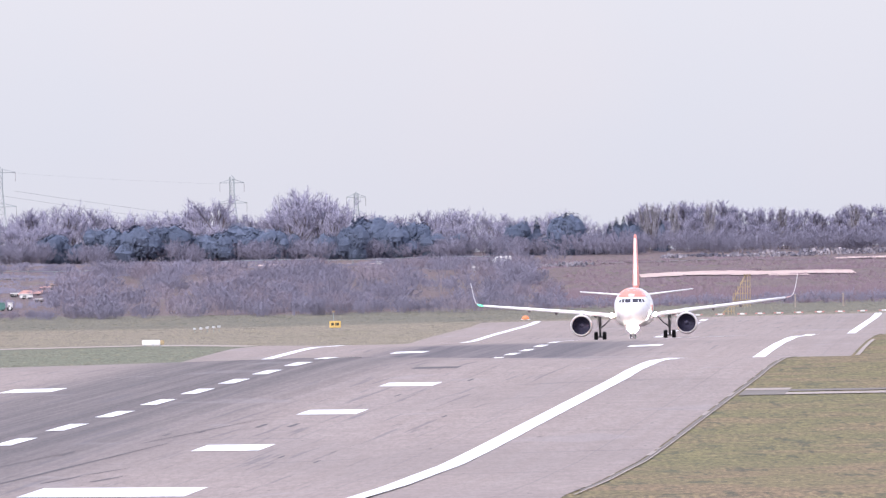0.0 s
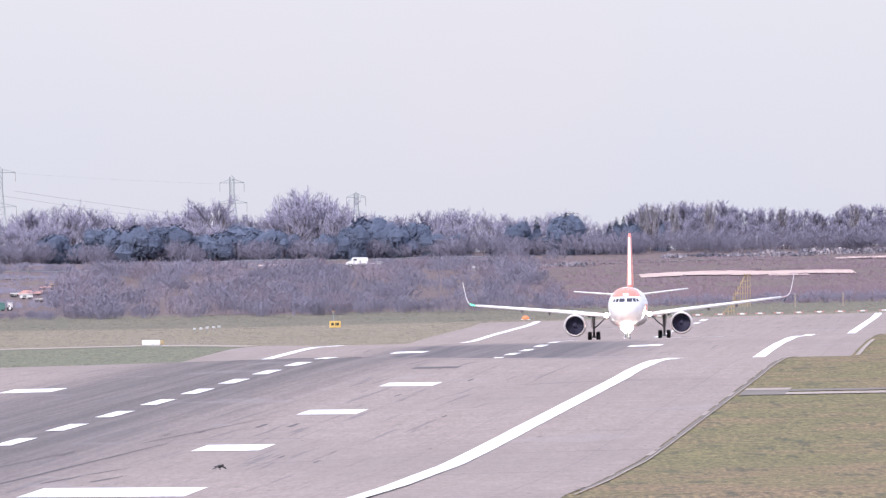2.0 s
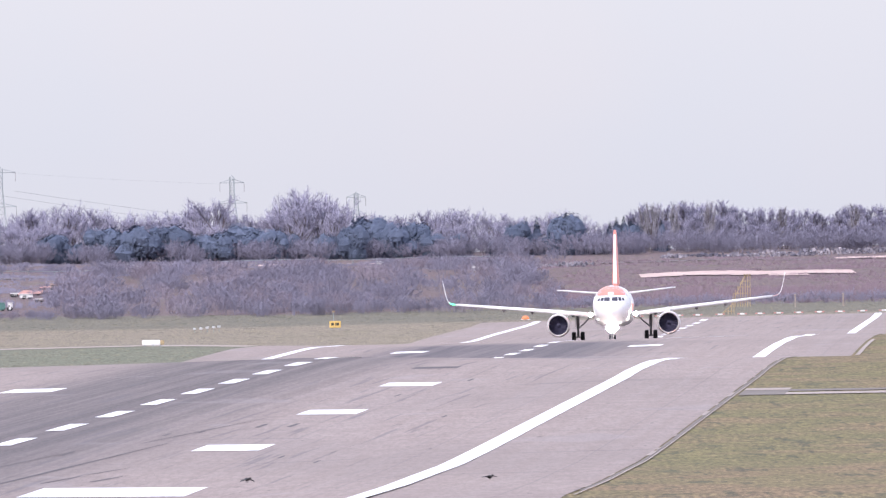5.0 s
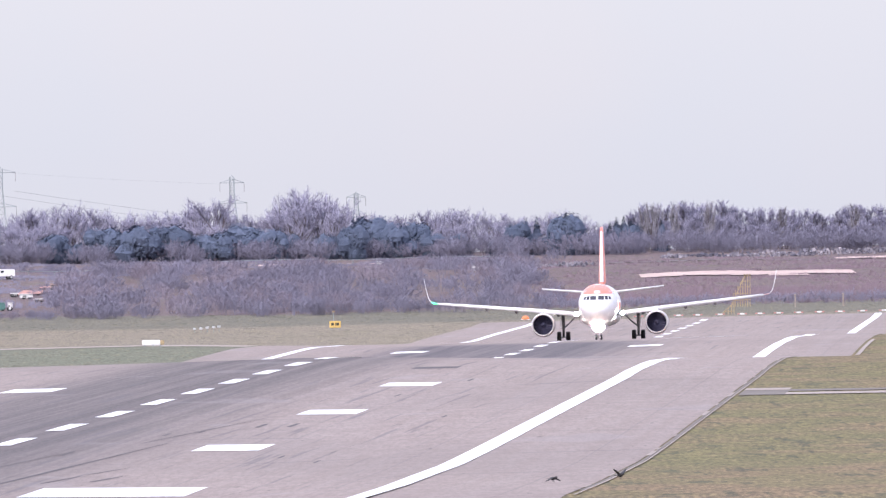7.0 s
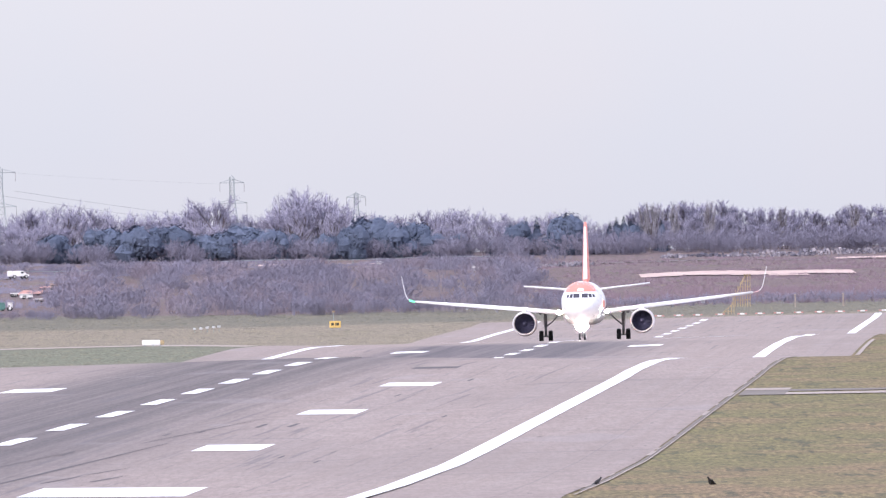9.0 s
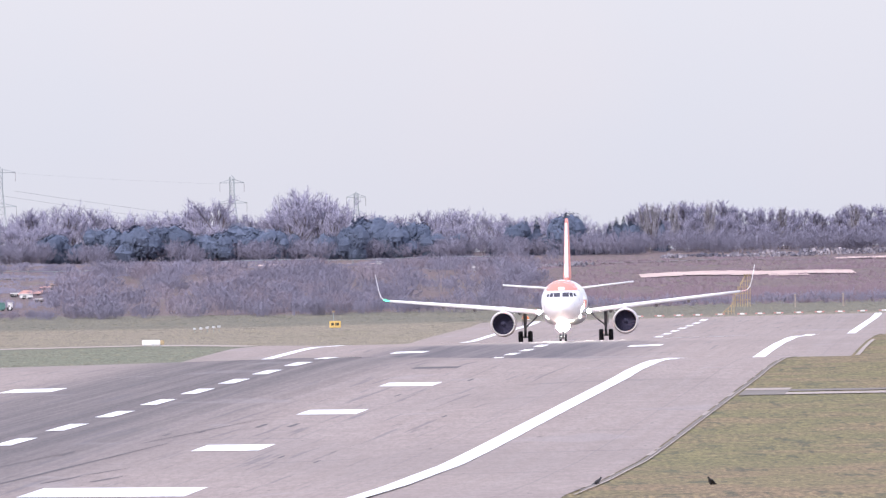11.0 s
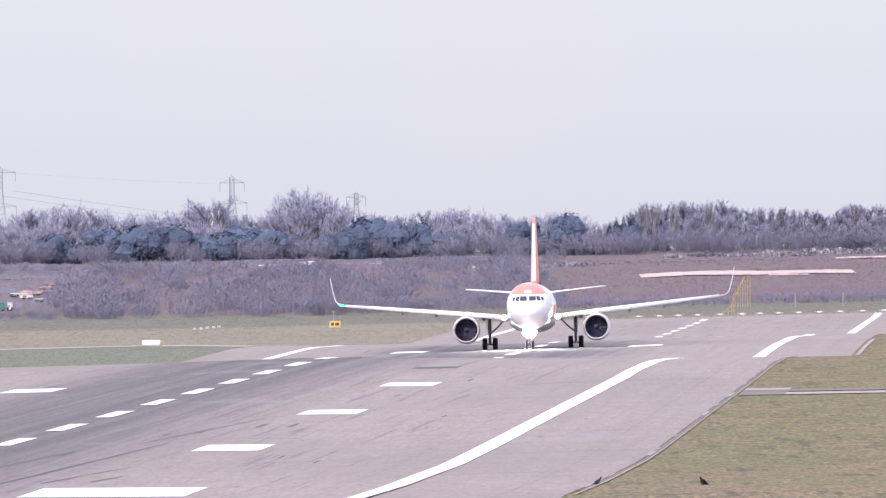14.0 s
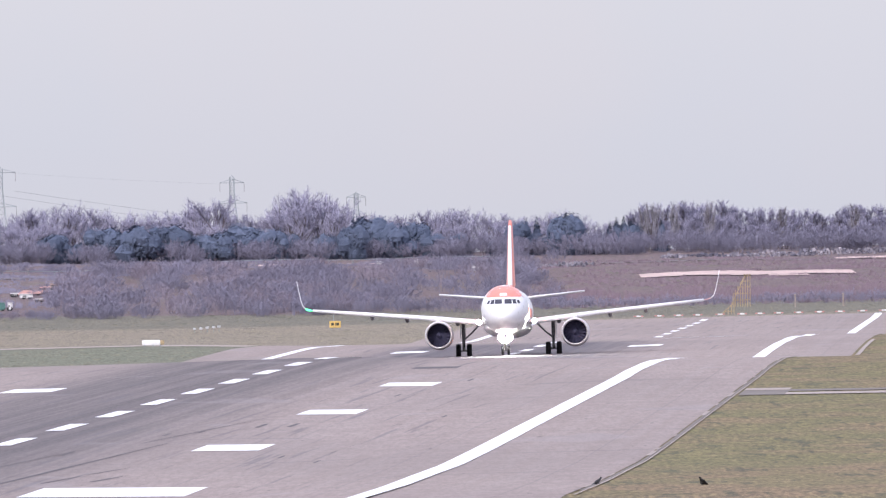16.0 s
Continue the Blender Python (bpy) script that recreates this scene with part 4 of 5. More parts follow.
ribbon("bank_road", [(x, road_d(x)) for x in range(-120, 121, 15)], 7.0, 0.12, ROAD, "narrow tarmac road across the bank", "road")
ribbon("sand_track", [(30.5, 3856), (40, 3858), (52, 3850), (63.5, 3844)], 44.0, 0.14, SAND, "pale pinkish sandy track across the field", "track")
ribbon("sand_track", [(50, 3822), (56, 3812)], 20.0, 0.14, SAND, "pale pinkish sandy track across the field", "track")
ribbon("sand_track", [(64, 4065), (80, 4062)], 26.0, 0.14, SAND, "pale pinkish sandy track across the field", "track")
for x0, x1, d in ((-30.5, -25.5, 4100), (-16, -9.5, 4112), (4, 10, 4090), (-42, -40, 4050), (-55, -52, 3612)):
    ribbon("bare_verge", [(x0, d), (x1, d + 2)], 16.0, 0.14, SAND, "patch of bare sandy verge beside the road", "verge")


# guard rail along the road
def guard_rail():
    g = thing("guard_rail", "thin galvanised guard rail on posts beside the road", "railing")
    rail = Shape()
    rail.tube([(x, rail_d(x) - 6, height(x, rail_d(x) - 6) + 0.75) for x in range(-95, 12, 4)], 0.05, 6)
    part("rail", rail, STEEL, g)
    post = Shape().box((0, 0, 0.1), (0.12, 0.12, 1.5), 0.02).mesh("post", STEEL)
    for x in range(-95, 12, 4):
        p = new("post", post)
        p.parent = g
        p.matrix_basis = pose(x, rail_d(x) - 5.9, height(x, rail_d(x) - 6))


guard_rail()


# rubble heaps along the field's top
def rubble_heap(seed, x, d, wide, tall):
    r = random.Random(seed)
    sh = Shape()
    for _ in range(int(52 * wide / 4)):
        px, py = r.gauss(0, wide * 0.36), r.gauss(0, 9.0)
        z = height(x + px, d + py) - height(x, d) + max(0, tall * (1 - abs(px) / wide)) * r.uniform(0, 0.8)
        q = r.uniform(0.08, 0.25)
        m = Euler((r.uniform(0, 3), r.uniform(0, 3), r.uniform(0, 3))).to_matrix() @ Matrix.Diagonal((q * r.uniform(0.7, 2.0), q, q * r.uniform(0.4, 0.9)))
        v = [Vector((a, b, c)) * r.uniform(0.7, 1.1) for a in (-1, 1) for b in (-1, 1) for c in (-1, 1)]
        sh.add([(m @ p) + Vector((px, py, z + q * 0.3)) for p in v], [(0, 1, 3, 2), (4, 6, 7, 5), (0, 4, 5, 1), (2, 3, 7, 6), (0, 2, 6, 4), (1, 5, 7, 3)])
    ob = new("rubble_heap", sh.mesh("rubble_heap", RUBBLE))
    ob.matrix_basis = pose(x, d, height(x, d))
    tagged(ob, "low heap of grey broken rubble on the bank", "rubble", "rubble heaps", "stuff")


for k, (x, d, w, t) in enumerate(((44, 4140, 5, 0.5), (49.5, 4142, 5, 0.9), (55, 4148, 6, 0.9), (60.5, 4150, 5, 0.8), (65, 4152, 6, 1.3), (70.5, 4156, 6, 1.1), (75.5, 4160, 6, 1.5),
                                  (80, 4160, 5, 1.5), (15, 4005, 3, 0.8), (19, 4008, 4, 1.0), (22, 4010, 3, 0.9), (6.5, 3975, 3, 0.5), (38, 4120, 4, 0.4))):
    rubble_heap(200 + k, x, d, w, t)


def debris():
    """Pale dumped sheets on the bank."""
    for x, d, w, h in ((9.0, 3960, 1.1, 0.9), (5.2, 3965, 1.6, 0.35), (-10.0, 4030, 1.5, 0.5)):
        ob = new("dumped_sheet", Shape().box((0, 0, h / 2), (w, 0.5, h), 0.06, Matrix.Rotation(0.2, 3, "Y")).mesh("dumped_sheet", WHITE))
        ob.matrix_basis = pose(x, d, height(x, d) + 0.45)
        tagged(ob, "pale dumped sheet of building waste in scrub", "waste")


debris()


def pylon(x, d, top, arms, scale):
    """A lattice tower: four legs, bracing, cross arms with hanging insulators. arms: drop from the top, half length."""
    base = height(x, d)
    tall = top - base
    t = thing("pylon", "slender galvanised steel lattice pylon behind the trees", "pylon", "power line", pose(x, d, base, 0, 0, 8))

    def half(z):
        return (1.6 - 1.3 * min(1.0, z / (tall * 0.75))) * scale + 0.12

    body = Shape()
    levels = [tall * q for q in (0, 0.2, 0.37, 0.5, 0.6, 0.68, 0.75, 0.81, 0.87, 0.93, 0.97)]
    for z0, z1 in zip(levels, levels[1:]):
        a, b = half(z0), half(z1)
        lo = [(-a, -a, z0), (a, -a, z0), (a, a, z0), (-a, a, z0)]
        hi = [(-b, -b, z1), (b, -b, z1), (b, b, z1), (-b, b, z1)]
        for i in range(4):
            body.tube([lo[i], hi[i]], 0.055, 4)
            body.tube([lo[i], hi[(i + 1) % 4]], 0.032, 4)
            body.tube([hi[i], hi[(i + 1) % 4]], 0.032, 4)
    for sx in (-1, 1):
        for sy in (-1, 1):
            body.tube([(sx * 0.18, sy * 0.18, levels[-1]), (0, 0, tall)], 0.04, 4)
    part("tower", body, STEEL, t)
    for drop, reach in arms:
        arm = Shape()
        z = tall - drop
        for s in (-1, 1):
            arm.tube([(0, -0.2, z), (s * reach, 0, z)], 0.05, 4)
            arm.tube([(0, 0.2, z), (s * reach, 0, z)], 0.05, 4)
            arm.tube([(0, 0, z + 0.75), (s * reach, 0, z + 0.05)], 0.04, 4)
        a = part("cross_arm", arm, STEEL, t)
        for s in (-1, 1):
            part("insulator", Shape().tube([(s * reach, 0, z), (s * reach, 0, z - 1.75)], [0.05, 0.06], 6), GEAR, a)


pylon(-41.2, 4880, 32.0, ((1.6, 2.4), (5.6, 2.9)), 1.0)
pylon(-16.95, 4900, 28.3, ((1.1, 1.9), (4.4, 2.0)), 0.9)
pylon(-86.3, 4860, 34.4, ((1.3, 3.0), (8.0, 3.1)), 1.0)


def cable(a, b, sag, thick=0.026):
    pts = []
    for i in range(25):
        q = i / 24
        p = Vector(a).lerp(Vector(b), q)
        p.z -= 4 * sag * q * (1 - q)
        pts.append(p)
    tagged(new("power_cable", Shape().tube(pts, thick, 4).mesh("power_cable", WIRE)), "thin sagging overhead power cable", "cable", "power line", "stuff")


cable((-83.8, 4862, 29.5), (-42.0, 4880, 23.0), 0.15)
cable((-86.2, 4862, 28.6), (-44.0, 4880, 21.9), 0.15)
cable((-83.8, 4862, 33.0), (-43.6, 4880, 30.2), 0.2, 0.008)


# ---- airfield furniture ----
def on_ground(x, d, lift=0.0, turn=0.0):
    return pose(x, d, height(x, d) + lift, 0, 0, turn)


def taxi_sign():
    t = thing("taxiway_sign", "small yellow airfield sign with dark marks in the grass", "sign", "", on_ground(-14.5, 3300))
    part("panel", Shape().box((0, 0, 0.65), (1.5, 0.22, 0.9), 0.04), YELLOW, t, "yellow sign panel")
    for x, w in ((-0.33, 0.34), (0.12, 0.16), (0.38, 0.26)):
        part("mark", Shape().box((x, -0.125, 0.68), (w, 0.03, 0.36), 0.01), BLACK, t, "black unreadable mark")
    for x in (-0.5, 0.5):
        part("foot", Shape().tube([(x, 0, -0.1), (x, 0, 0.3)], 0.05, 8), STEEL, t)
    m = thing("wind_mast", "thin grey mast with a small head behind the sign", "mast", "", on_ground(-14.9, 3348))
    part("pole", Shape().tube([(0, 0, -0.1), (0, 0, 1.9)], [0.06, 0.04], 8), STEEL, m)
    part("head", Shape().box((0, 0, 1.95), (0.35, 0.2, 0.22), 0.04), YELLOW_DULL, m)


def white_board():
    t = thing("marker_board", "low white marker board with a yellow end on grass", "sign", "", on_ground(-27.95, 2384))
    part("board", Shape().box((-0.2, 0, 0.42), (1.75, 0.25, 0.5), 0.05), WHITE, t, "white board")
    part("end_panel", Shape().box((0.88, 0, 0.42), (0.4, 0.27, 0.44), 0.04), YELLOW_DULL, t, "yellow end panel")
    for x in (-0.8, 0.0, 0.7):
        part("foot", Shape().box((x, 0, 0.08), (0.1, 0.2, 0.3), 0.02), STEEL, t)


def orange_marker():
    t = thing("orange_marker", "small orange airfield marker with a rounded hood", "marker", "", on_ground(11.0, 3366))
    part("hood", Shape().lathe((0, 0, 0.05), [(0.0, 0.55), (0.2, 0.52), (0.42, 0.36), (0.52, 0.12), (0.53, 0.01)], 20, "z"), ORANGE_SIGN, t, "orange hood", True)
    part("base", Shape().box((0, 0, 0.02), (1.3, 0.9, 0.12), 0.03), WHITE, t, "pale base")


def end_barriers():
    """Low red and white bars along the runway's end."""
    first = None
    for x in (26.2, 29.0, 31.6, 34.2, 37.2, 40.2, 42.6, 45.1, 47.8, 50.6, 53.4, 56.4, 59.3):
        d = 3352
        if first is None:
            first = thing("end_barrier", "low red and white bar across the runway end", "barrier", "runway end bars", on_ground(x, d, 0.02))
            for cx, w, mat, lab in ((-0.5, 0.34, RED, "red end"), (0.0, 0.66, WHITE, "white middle"), (0.5, 0.34, RED, "red end")):
                part("segment", Shape().box((cx, 0, 0.2), (w, 0.3, 0.2), 0.05), mat, first, lab)
            for cx in (-0.5, 0.5):
                part("foot", Shape().box((cx, 0, 0.03), (0.2, 0.4, 0.12), 0.02), STEEL, first)
        else:
            copy_thing(first, on_ground(x, d, 0.02))


def approach_lights():
    """A fanned stand of yellow poles carrying lamps, and single poles beside it."""
    t = thing("approach_light_stand", "stand of weathered yellow poles with crossbars behind the runway end", "light stand", "", on_ground(41.2, 3442))
    for k in range(8):
        x = -1.2 + k * 0.34
        tall = 1.7 + 2.6 * min(1.0, (k + 0.3) / 5.0)
        part("pole", Shape().tube([(x, 0.3 * (k % 2), -0.3), (x + 0.06, 0.3 * (k % 2), tall)], [0.06, 0.045], 8), YELLOW_DULL, t)
    for z0, x0 in ((0.9, -1.2), (1.8, -1.0), (2.7, -0.5), (3.5, 0.0), (4.2, 0.4)):
        part("crossbar", Shape().tube([(x0, 0.15, z0), (1.25, 0.15, z0 + 0.05)], 0.05, 6), YELLOW_DULL, t)
    part("stay", Shape().tube([(-1.7, 0, -0.3), (0.5, 0, 4.2)], 0.06, 6), YELLOW_DULL, t)
    for x in (0.45, 0.85, 1.22):
        part("lamp", Shape().lathe((x, 0.1, 4.4), [(-0.15, 0.1), (0.1, 0.14), (0.12, 0.02)], 12), YELLOW_DULL, t)
    low = thing("light_trestle", "low triangular yellow trestle beside the runway end", "light stand", "", on_ground(39.0, 3372))
    for x, z in ((-0.95, 0.5), (-0.5, 0.85), (-0.05, 1.35), (0.32, 1.7)):
        part("pole", Shape().tube([(x, 0, -0.2), (x + 0.04, 0, z)], 0.05, 8), YELLOW_DULL, low)
    part("stay", Shape().tube([(-1.3, 0, 0.1), (0.35, 0, 1.6)], 0.05, 6), YELLOW_DULL, low)
    part("crossbar", Shape().tube([(-0.95, 0.06, 0.35), (0.36, 0.06, 0.4)], 0.05, 6), YELLOW_DULL, low)
    first = None
    for x in (48.4, 55.0, 63.0):
        if first is None:
            first = thing("light_pole", "single pale approach light pole in grass", "pole", "approach light poles", on_ground(x, 3425))
            part("pole", Shape().tube([(0, 0, -0.2), (0, 0, 1.6)], [0.13, 0.10], 8), CONCRETE, first)
            part("lamp", Shape().lathe((0, 0, 1.68), [(-0.16, 0.08), (0.12, 0.17), (0.14, 0.02)], 12), CONCRETE, first)
        else:
            copy_thing(first, on_ground(x, 3425))


def glide_boxes():
    t = thing("light_units", "row of small pale light boxes on short legs", "light unit", "", on_ground(-31.6, 3300))
    for x, z in ((-1.2, 0.45), (-0.55, 0.5), (0.1, 0.6), (0.75, 0.65), (1.3, 0.7)):
        b = part("box", Shape().box((x * 1.3, 0, z), (0.42, 0.4, 0.30), 0.04), HUB, t, "pale box")
        part("leg", Shape().tube([(x * 1.3, 0, -0.1), (x * 1.3, 0, z)], 0.04, 6), STEEL, b)


taxi_sign()
white_board()
orange_marker()
end_barriers()
approach_lights()
glide_boxes()


# ---- the yard on the bank: parked trailers and sheds ----
def trailer(x, d, w, h, body, roof, label, lift=0.35):
    t = thing("trailer", label, "trailer", "yard", on_ground(x, d, 0.0, random.Random(int(x * 7)).uniform(-8, 8)))
    part("body", Shape().box((0, 0, lift + h / 2), (w, 2.0, h), 0.12), body, t)
    part("roof", Shape().box((0, 0, lift + h + 0.05), (w + 0.1, 2.1, 0.14), 0.04), roof, t, "roof")
    part("window", Shape().box((-w * 0.2, -1.01, lift + h * 0.6), (w * 0.3, 0.04, h * 0.3), 0.01), GLASS_DARK, t, "dark window")
    for s in (-1, 1):
        part("wheel", Shape().lathe((s * w * 0.25, -0.8, 0.3), [(-0.1, 0.2), (-0.1, 0.3), (0.1, 0.3), (0.1, 0.2)], 14, "y", True), TYRE, t, "black tyre")


trailer(-61.6, 3668, 1.8, 0.55, WHITE, WHITE, "white caravan parked among scrub on the bank", 0.15)
trailer(-63.9, 3700, 1.1, 0.35, WHITE, WHITE, "small white trailer parked among scrub", 0.2)
trailer(-59.3, 3640, 1.6, 0.3, CONCRETE, WHITE, "pale low trailer parked among scrub", 0.15)
trailer(-53.3, 3600, 2.2, 0.3, BRICK_RED, WHITE, "low rusty-red shed with a white roof in scrub", 0.9)
trailer(-62.1, 3560, 0.6, 1.0, WHITE, WHITE, "white cabin beside a dull green container", 0.1)
trailer(-63.6, 3562, 1.5, 1.0, GREEN_PAINT, GREEN_PAINT, "dull green container in the yard", 0.1)
trailer(-59.2, 3795, 1.8, 0.5, SAND, SAND, "low sandy-coloured shed in the yard", 0.5)
ribbon("bare_soil", [(-64.0, 3752), (-59.5, 3757)], 70.0, 0.14, RED_SOIL, "patch of bare red soil in the yard", "soil")
ribbon("bare_soil", [(-62.5, 3850), (-57.0, 3856)], 16.0, 0.14, RED_SOIL, "strip of bare red soil in the yard", "soil")


# ---- vehicles on the road ----
def vehicle(name, label, length, tall, nose_side):
    """A light van or car, its nose pointing along x (nose_side)."""
    t = thing(name, label, "vehicle")
    k = nose_side
    prof = [(-0.5, 0.3), (-0.5, 0.92), (-0.46, 1.0), (0.12, 1.0), (0.2, 0.97), (0.33, 0.62), (0.48, 0.52), (0.5, 0.3)]
    rings = [[(k * a * length, y * (0.9 if b > 0.7 else 1.0), b * tall) for a, b in prof] for y in (-0.9, -0.82, 0.82, 0.9)]
    part("body", Shape().rings(rings), WHITE, t, "white bodywork")
    part("windscreen", Shape().add([(k * 0.215 * length, -0.66, 0.93 * tall), (k * 0.215 * length, 0.66, 0.93 * tall), (k * 0.335 * length, 0.74, 0.64 * tall), (k * 0.335 * length, -0.74, 0.64 * tall),
                                    (k * 0.2 * length, -0.66, 0.9 * tall), (k * 0.2 * length, 0.66, 0.9 * tall), (k * 0.3 * length, 0.74, 0.62 * tall), (k * 0.3 * length, -0.74, 0.62 * tall)],
                                   [(0, 1, 2, 3), (4, 5, 6, 7), (0, 1, 5, 4), (2, 3, 7, 6), (1, 2, 6, 5), (0, 3, 7, 4)]), GLASS_DARK, t, "dark windscreen")
    for s in (-1, 1):
        part("side_window", Shape().box((k * 0.12 * length, s * 0.86, 0.76 * tall), (0.16 * length, 0.06, 0.22 * tall), 0.02), GLASS_DARK, t, "dark side window")
        for a in (-0.31, 0.33):
            w = part("wheel", Shape().lathe((a * length * k, s * 0.8, 0.32), [(-0.1, 0.16), (-0.1, 0.3), (-0.06, 0.32), (0.06, 0.32), (0.1, 0.3), (0.1, 0.16)], 18, "y", True), TYRE, t, "black tyre", True)
            part("rim", Shape().lathe((a * length * k, s * 0.8, 0.32), [(-0.11, 0.02), (-0.11, 0.17), (0.11, 0.17), (0.11, 0.02)], 14, "y", True), HUB, w, "grey rim")
        part("headlight", Shape().box((k * 0.49 * length, s * 0.65, 0.46 * tall), (0.08, 0.3, 0.14), 0.03), HUB, t)
    return t


van = vehicle("delivery_van", "small white delivery van driving along the bank road", 3.4, 1.6, -1)
car = vehicle("hatchback_car", "white hatchback car driving along the bank road", 3.1, 1.25, 1)


# ---- crows ----
def crow():
    t = thing("crow", "black crow flying low over the runway to land on grass", "bird", "crows")
    part("body", Shape().tube([(-0.20, 0, 0.0), (-0.15, 0, 0.0), (-0.05, 0, -0.005), (0.06, 0, 0.0), (0.13, 0, 0.02), (0.17, 0, 0.04)], [0.02, 0.05, 0.075, 0.07, 0.05, 0.035], 12), FEATHER, t, "", True)
    head = part("head", Shape().tube([(0.14, 0, 0.03), (0.18, 0, 0.05), (0.22, 0, 0.055), (0.24, 0, 0.05)], [0.03, 0.046, 0.04, 0.015], 10), FEATHER, t, "", True)
    part("beak", Shape().tube([(0.235, 0, 0.05), (0.27, 0, 0.045), (0.30, 0, 0.035)], [0.018, 0.013, 0.003], 8), BEAK, head, "dark beak")
    part("tail", Shape().add([(-0.17, -0.035, 0.01), (-0.17, 0.035, 0.01), (-0.36, 0.075, -0.01), (-0.38, 0, -0.01), (-0.36, -0.075, -0.01),
                              (-0.17, -0.03, -0.012), (-0.17, 0.03, -0.012), (-0.36, 0.07, -0.02), (-0.38, 0, -0.02), (-0.36, -0.07, -0.02)],
                             [(0, 1, 2, 3, 4), (9, 8, 7, 6, 5), (0, 5, 6, 1), (1, 6, 7, 2), (2, 7, 8, 3), (3, 8, 9, 4), (4, 9, 5, 0)]), FEATHER, t)
    for s in (-1, 1):
        part("leg", Shape().tube([(0.0, s * 0.03, -0.05), (0.01, s * 0.03, -0.15), (0.05, s * 0.035, -0.155)], [0.012, 0.007, 0.005], 6), BEAK, t)
    t.scale = (0.86, 0.86, 0.86)
    wings = []
    for s in (-1, 1):
        top = [(0.07, 0.0), (0.09, 0.15), (0.06, 0.29), (0.0, 0.41), (-0.05, 0.40), (-0.07, 0.31), (-0.08, 0.17), (-0.09, 0.0)]
        n = len(top)
        v = [(x, s * y, 0.012 * (1 - y)) for x, y in top] + [(x, s * y, -0.012 * (1 - y)) for x, y in top]
        f = [tuple(range(n)), tuple(reversed(range(n, 2 * n)))] + [(i, (i + 1) % n, n + (i + 1) % n, n + i) for i in range(n)]
        w = part("wing", Shape().add(v, f), FEATHER, t)
        w.matrix_basis = pose(0, s * 0.045, 0.03)
        wings.append(w)
    return t, wings


crow_a, wings_a = crow()
crow_b, wings_b = crow()


# ---- everything that moves ----
def roll_distance(t):
    """How far ahead of the camera the airliner's main wheels are."""
    return 2769.6 - 13.04 * t - 2.745 * t * t + 0.0690 * t ** 3


def flight(bird, wings, track, land, beat, facing):
    """track: seconds, X, distance ahead, height above ground. After land the wings fold."""
    rows = []
    for t, x, d, up in track:
        flying = t < land
        rows.append((t, pose(x, d, float(np.interp(d, _d, _h)) + up if flying else height(x, d) + up + 0.13, 0, 0 if flying else -24, -48 if flying else facing)))
    walk(bird, rows)
    for w, s in zip(wings, (-1, 1)):
        keys, k = [], 0
        t = 0.0
        while t < land - 0.05:
            lift = (38, 4, -30, -6)[k % 4]
            keys.append((t, pose(0, s * 0.045, 0.03, s * (lift + 6), 0, 0)))
            t += beat
            k += 1
        keys.append((land, pose(0, s * 0.05, 0.03, s * 30, 0, s * 35)))
        keys.append((land + 0.3, pose(0.03, s * 0.05, 0.03, s * -30, 0, s * 80)))
        keys.append((16.0, pose(0.03, s * 0.05, 0.03, s * -30, 0, s * 80)))
        walk(w, keys)


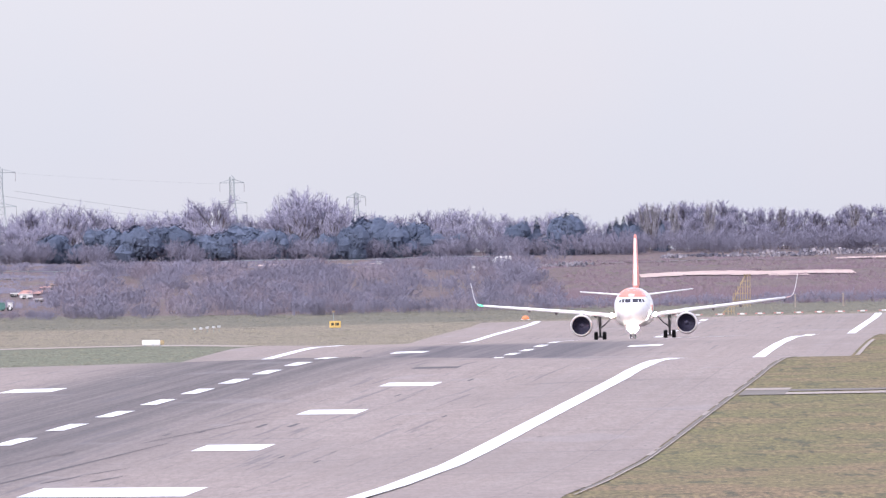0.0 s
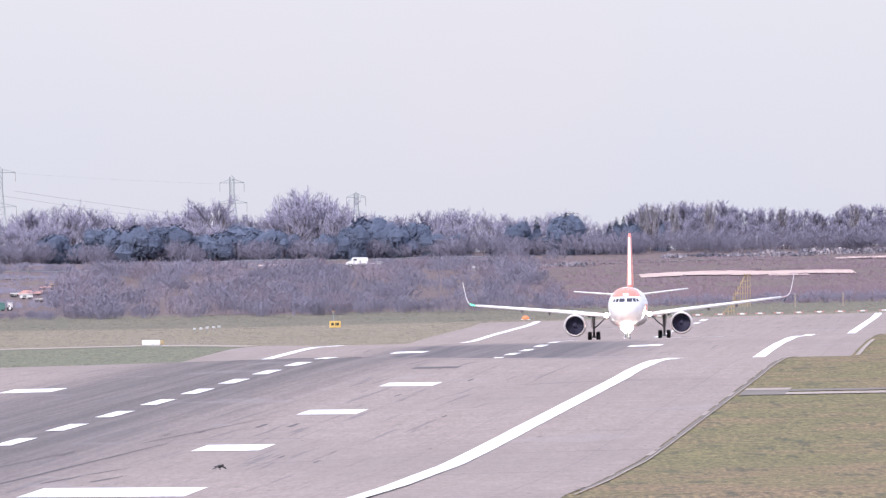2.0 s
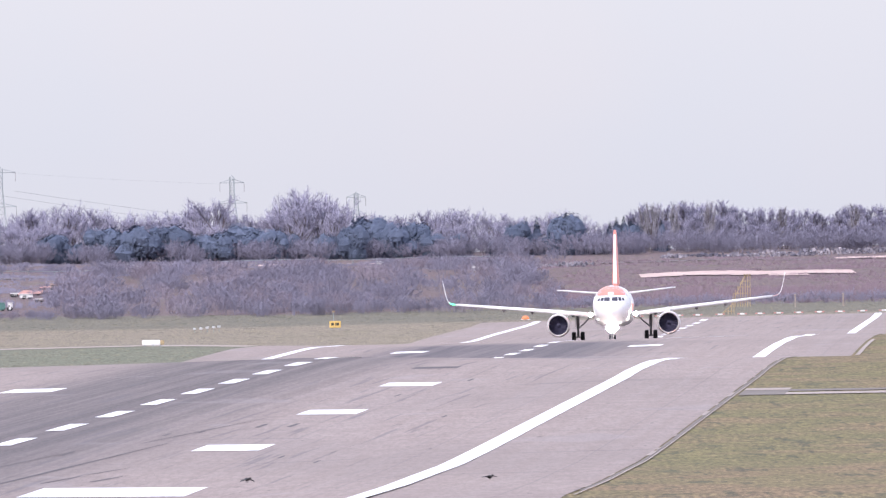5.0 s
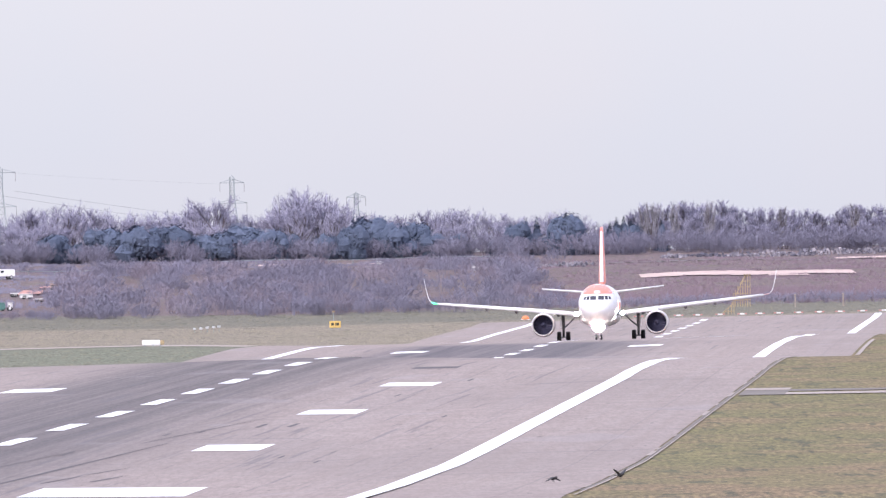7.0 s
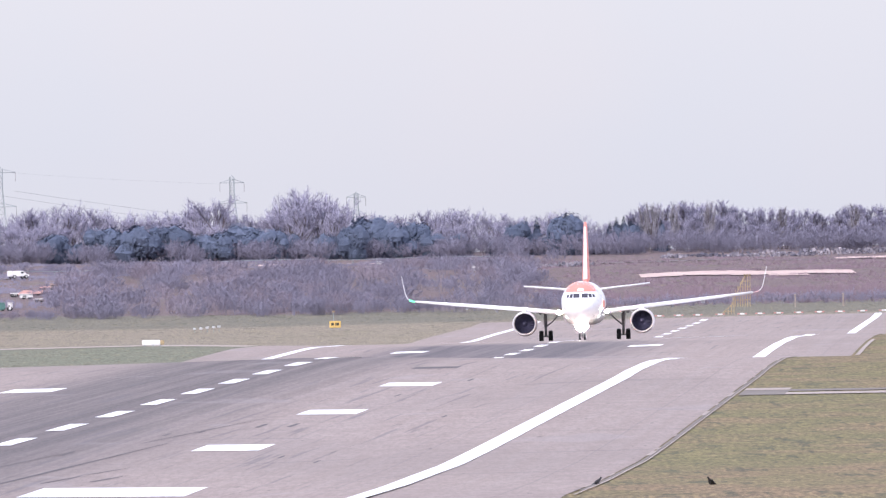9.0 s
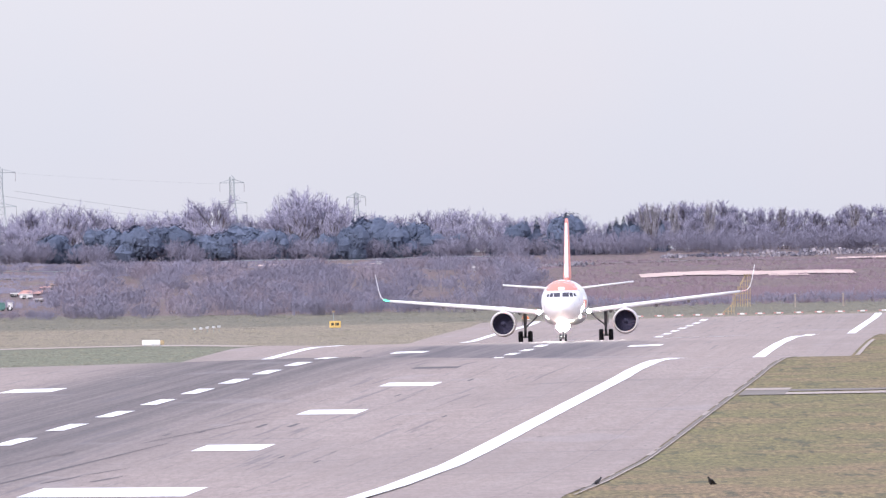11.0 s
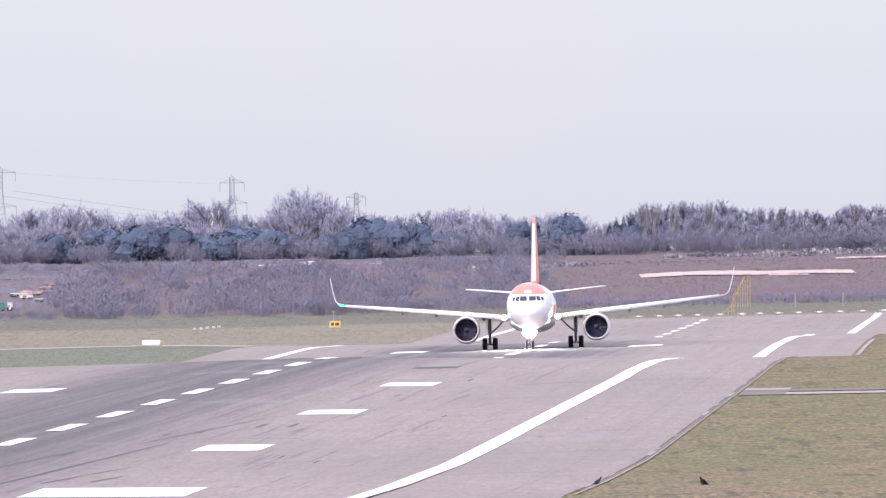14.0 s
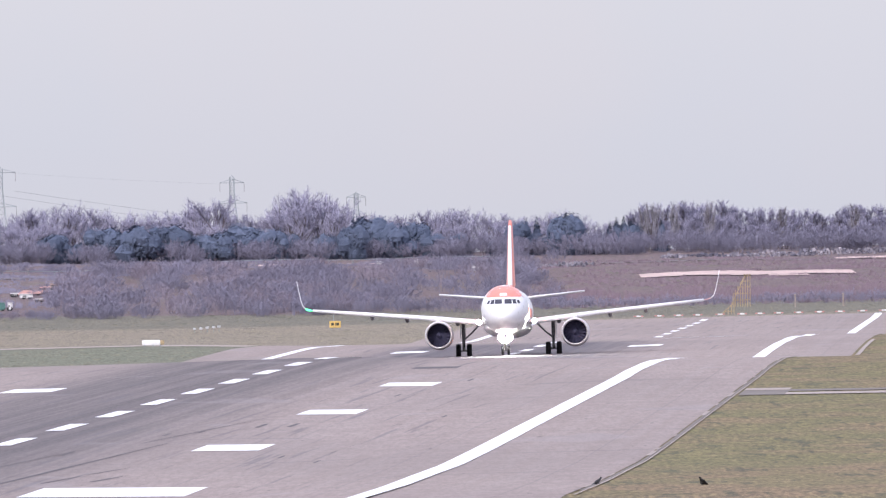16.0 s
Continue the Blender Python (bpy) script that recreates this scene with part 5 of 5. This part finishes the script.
def motions():
    rows = []
    for i in range(33):
        t = i * 0.5
        d = roll_distance(t)
        x = centre_x(d)
        z0, z1 = height(x, d), height(centre_x(d - 12.64), d - 12.64)
        rows.append((t, pose(x, d, z0 + 0.02 - float(np.interp(t, (2, 8, 13), (0.0, 0.11, 0.12))), math.degrees(math.atan((z0 - z1) / 12.64)) - 0.17 * max(0.0, t - 10.5), -0.6, -math.degrees(math.atan(SLOPE)))))
    walk(plane, rows)

    def drive(ob, track):
        out_rows = []
        for t, x in track:
            d = road_d(x)
            turn = math.degrees(math.atan2(road_d(x + 4) - road_d(x - 4), 8)) * 0.35
            out_rows.append((t, pose(x, d, height(x, d) + 0.13, 0, 0, turn)))
        walk(ob, out_rows)

    drive(van, ((0.0, 9.3), (0.2, 7.0), (1.0, -2.3), (2.0, -14.0), (3.0, -25.6), (3.4, -30.4), (4.2, -40.7), (5.2, -51.9), (6.3, -63.4), (6.5, -65.5), (7.0, -69.7), (8.0, -79), (10.0, -98), (16.0, -112)))
    drive(car, ((0.0, -112), (5.0, -104), (8.0, -77.0), (9.0, -67.4), (9.2, -66.0), (10.2, -56.5), (11.8, -42.5), (13.0, -31.0), (14.5, -17.0), (16.0, -3.0)))
    flight(crow_a, wings_a, ((0.0, -18.2, 945, 1.05), (0.5, -15.8, 945, 1.05), (1.0, -13.37, 945, 1.07), (1.5, -10.9, 945, 0.98), (2.0, -8.63, 945, 1.0), (2.5, -6.1, 945, 0.97), (3.0, -4.33, 945, 0.92), (3.5, -2.44, 945, 0.77),
                             (4.0, -0.94, 945, 0.55), (5.2, 2.1, 942, 0.45), (6.3, 4.61, 938, 0.37), (6.6, 5.3, 925, 0.55), (7.0, 6.31, 905, 0.90), (7.5, 7.44, 905, 0.88), (8.0, 8.6, 905, 0.87), (8.4, 9.32, 905, 0.70),
                             (8.7, 9.53, 900, 0.02), (11.0, 9.55, 900, 0.02), (13.0, 9.5, 900, 0.02), (14.2, 9.24, 900, 0.02), (16.0, 9.24, 900, 0.02)), 8.55, 0.11, -130)
    flight(crow_b, wings_b, ((0.0, -36.0, 945, 0.8), (3.5, -16.95, 945, 0.66), (4.0, -13.88, 945, 0.61), (5.2, -6.3, 945, 0.45), (6.3, 0.36, 945, 0.33),
                             (6.6, 1.81, 930, 0.5), (7.0, 3.89, 910, 0.76), (7.2, 4.6, 908, 0.7), (7.5, 5.3, 907, 0.1), (7.7, 5.5, 907, 0.02), (16.0, 5.5, 907, 0.02)), 7.45, 0.12, 38)


motions()
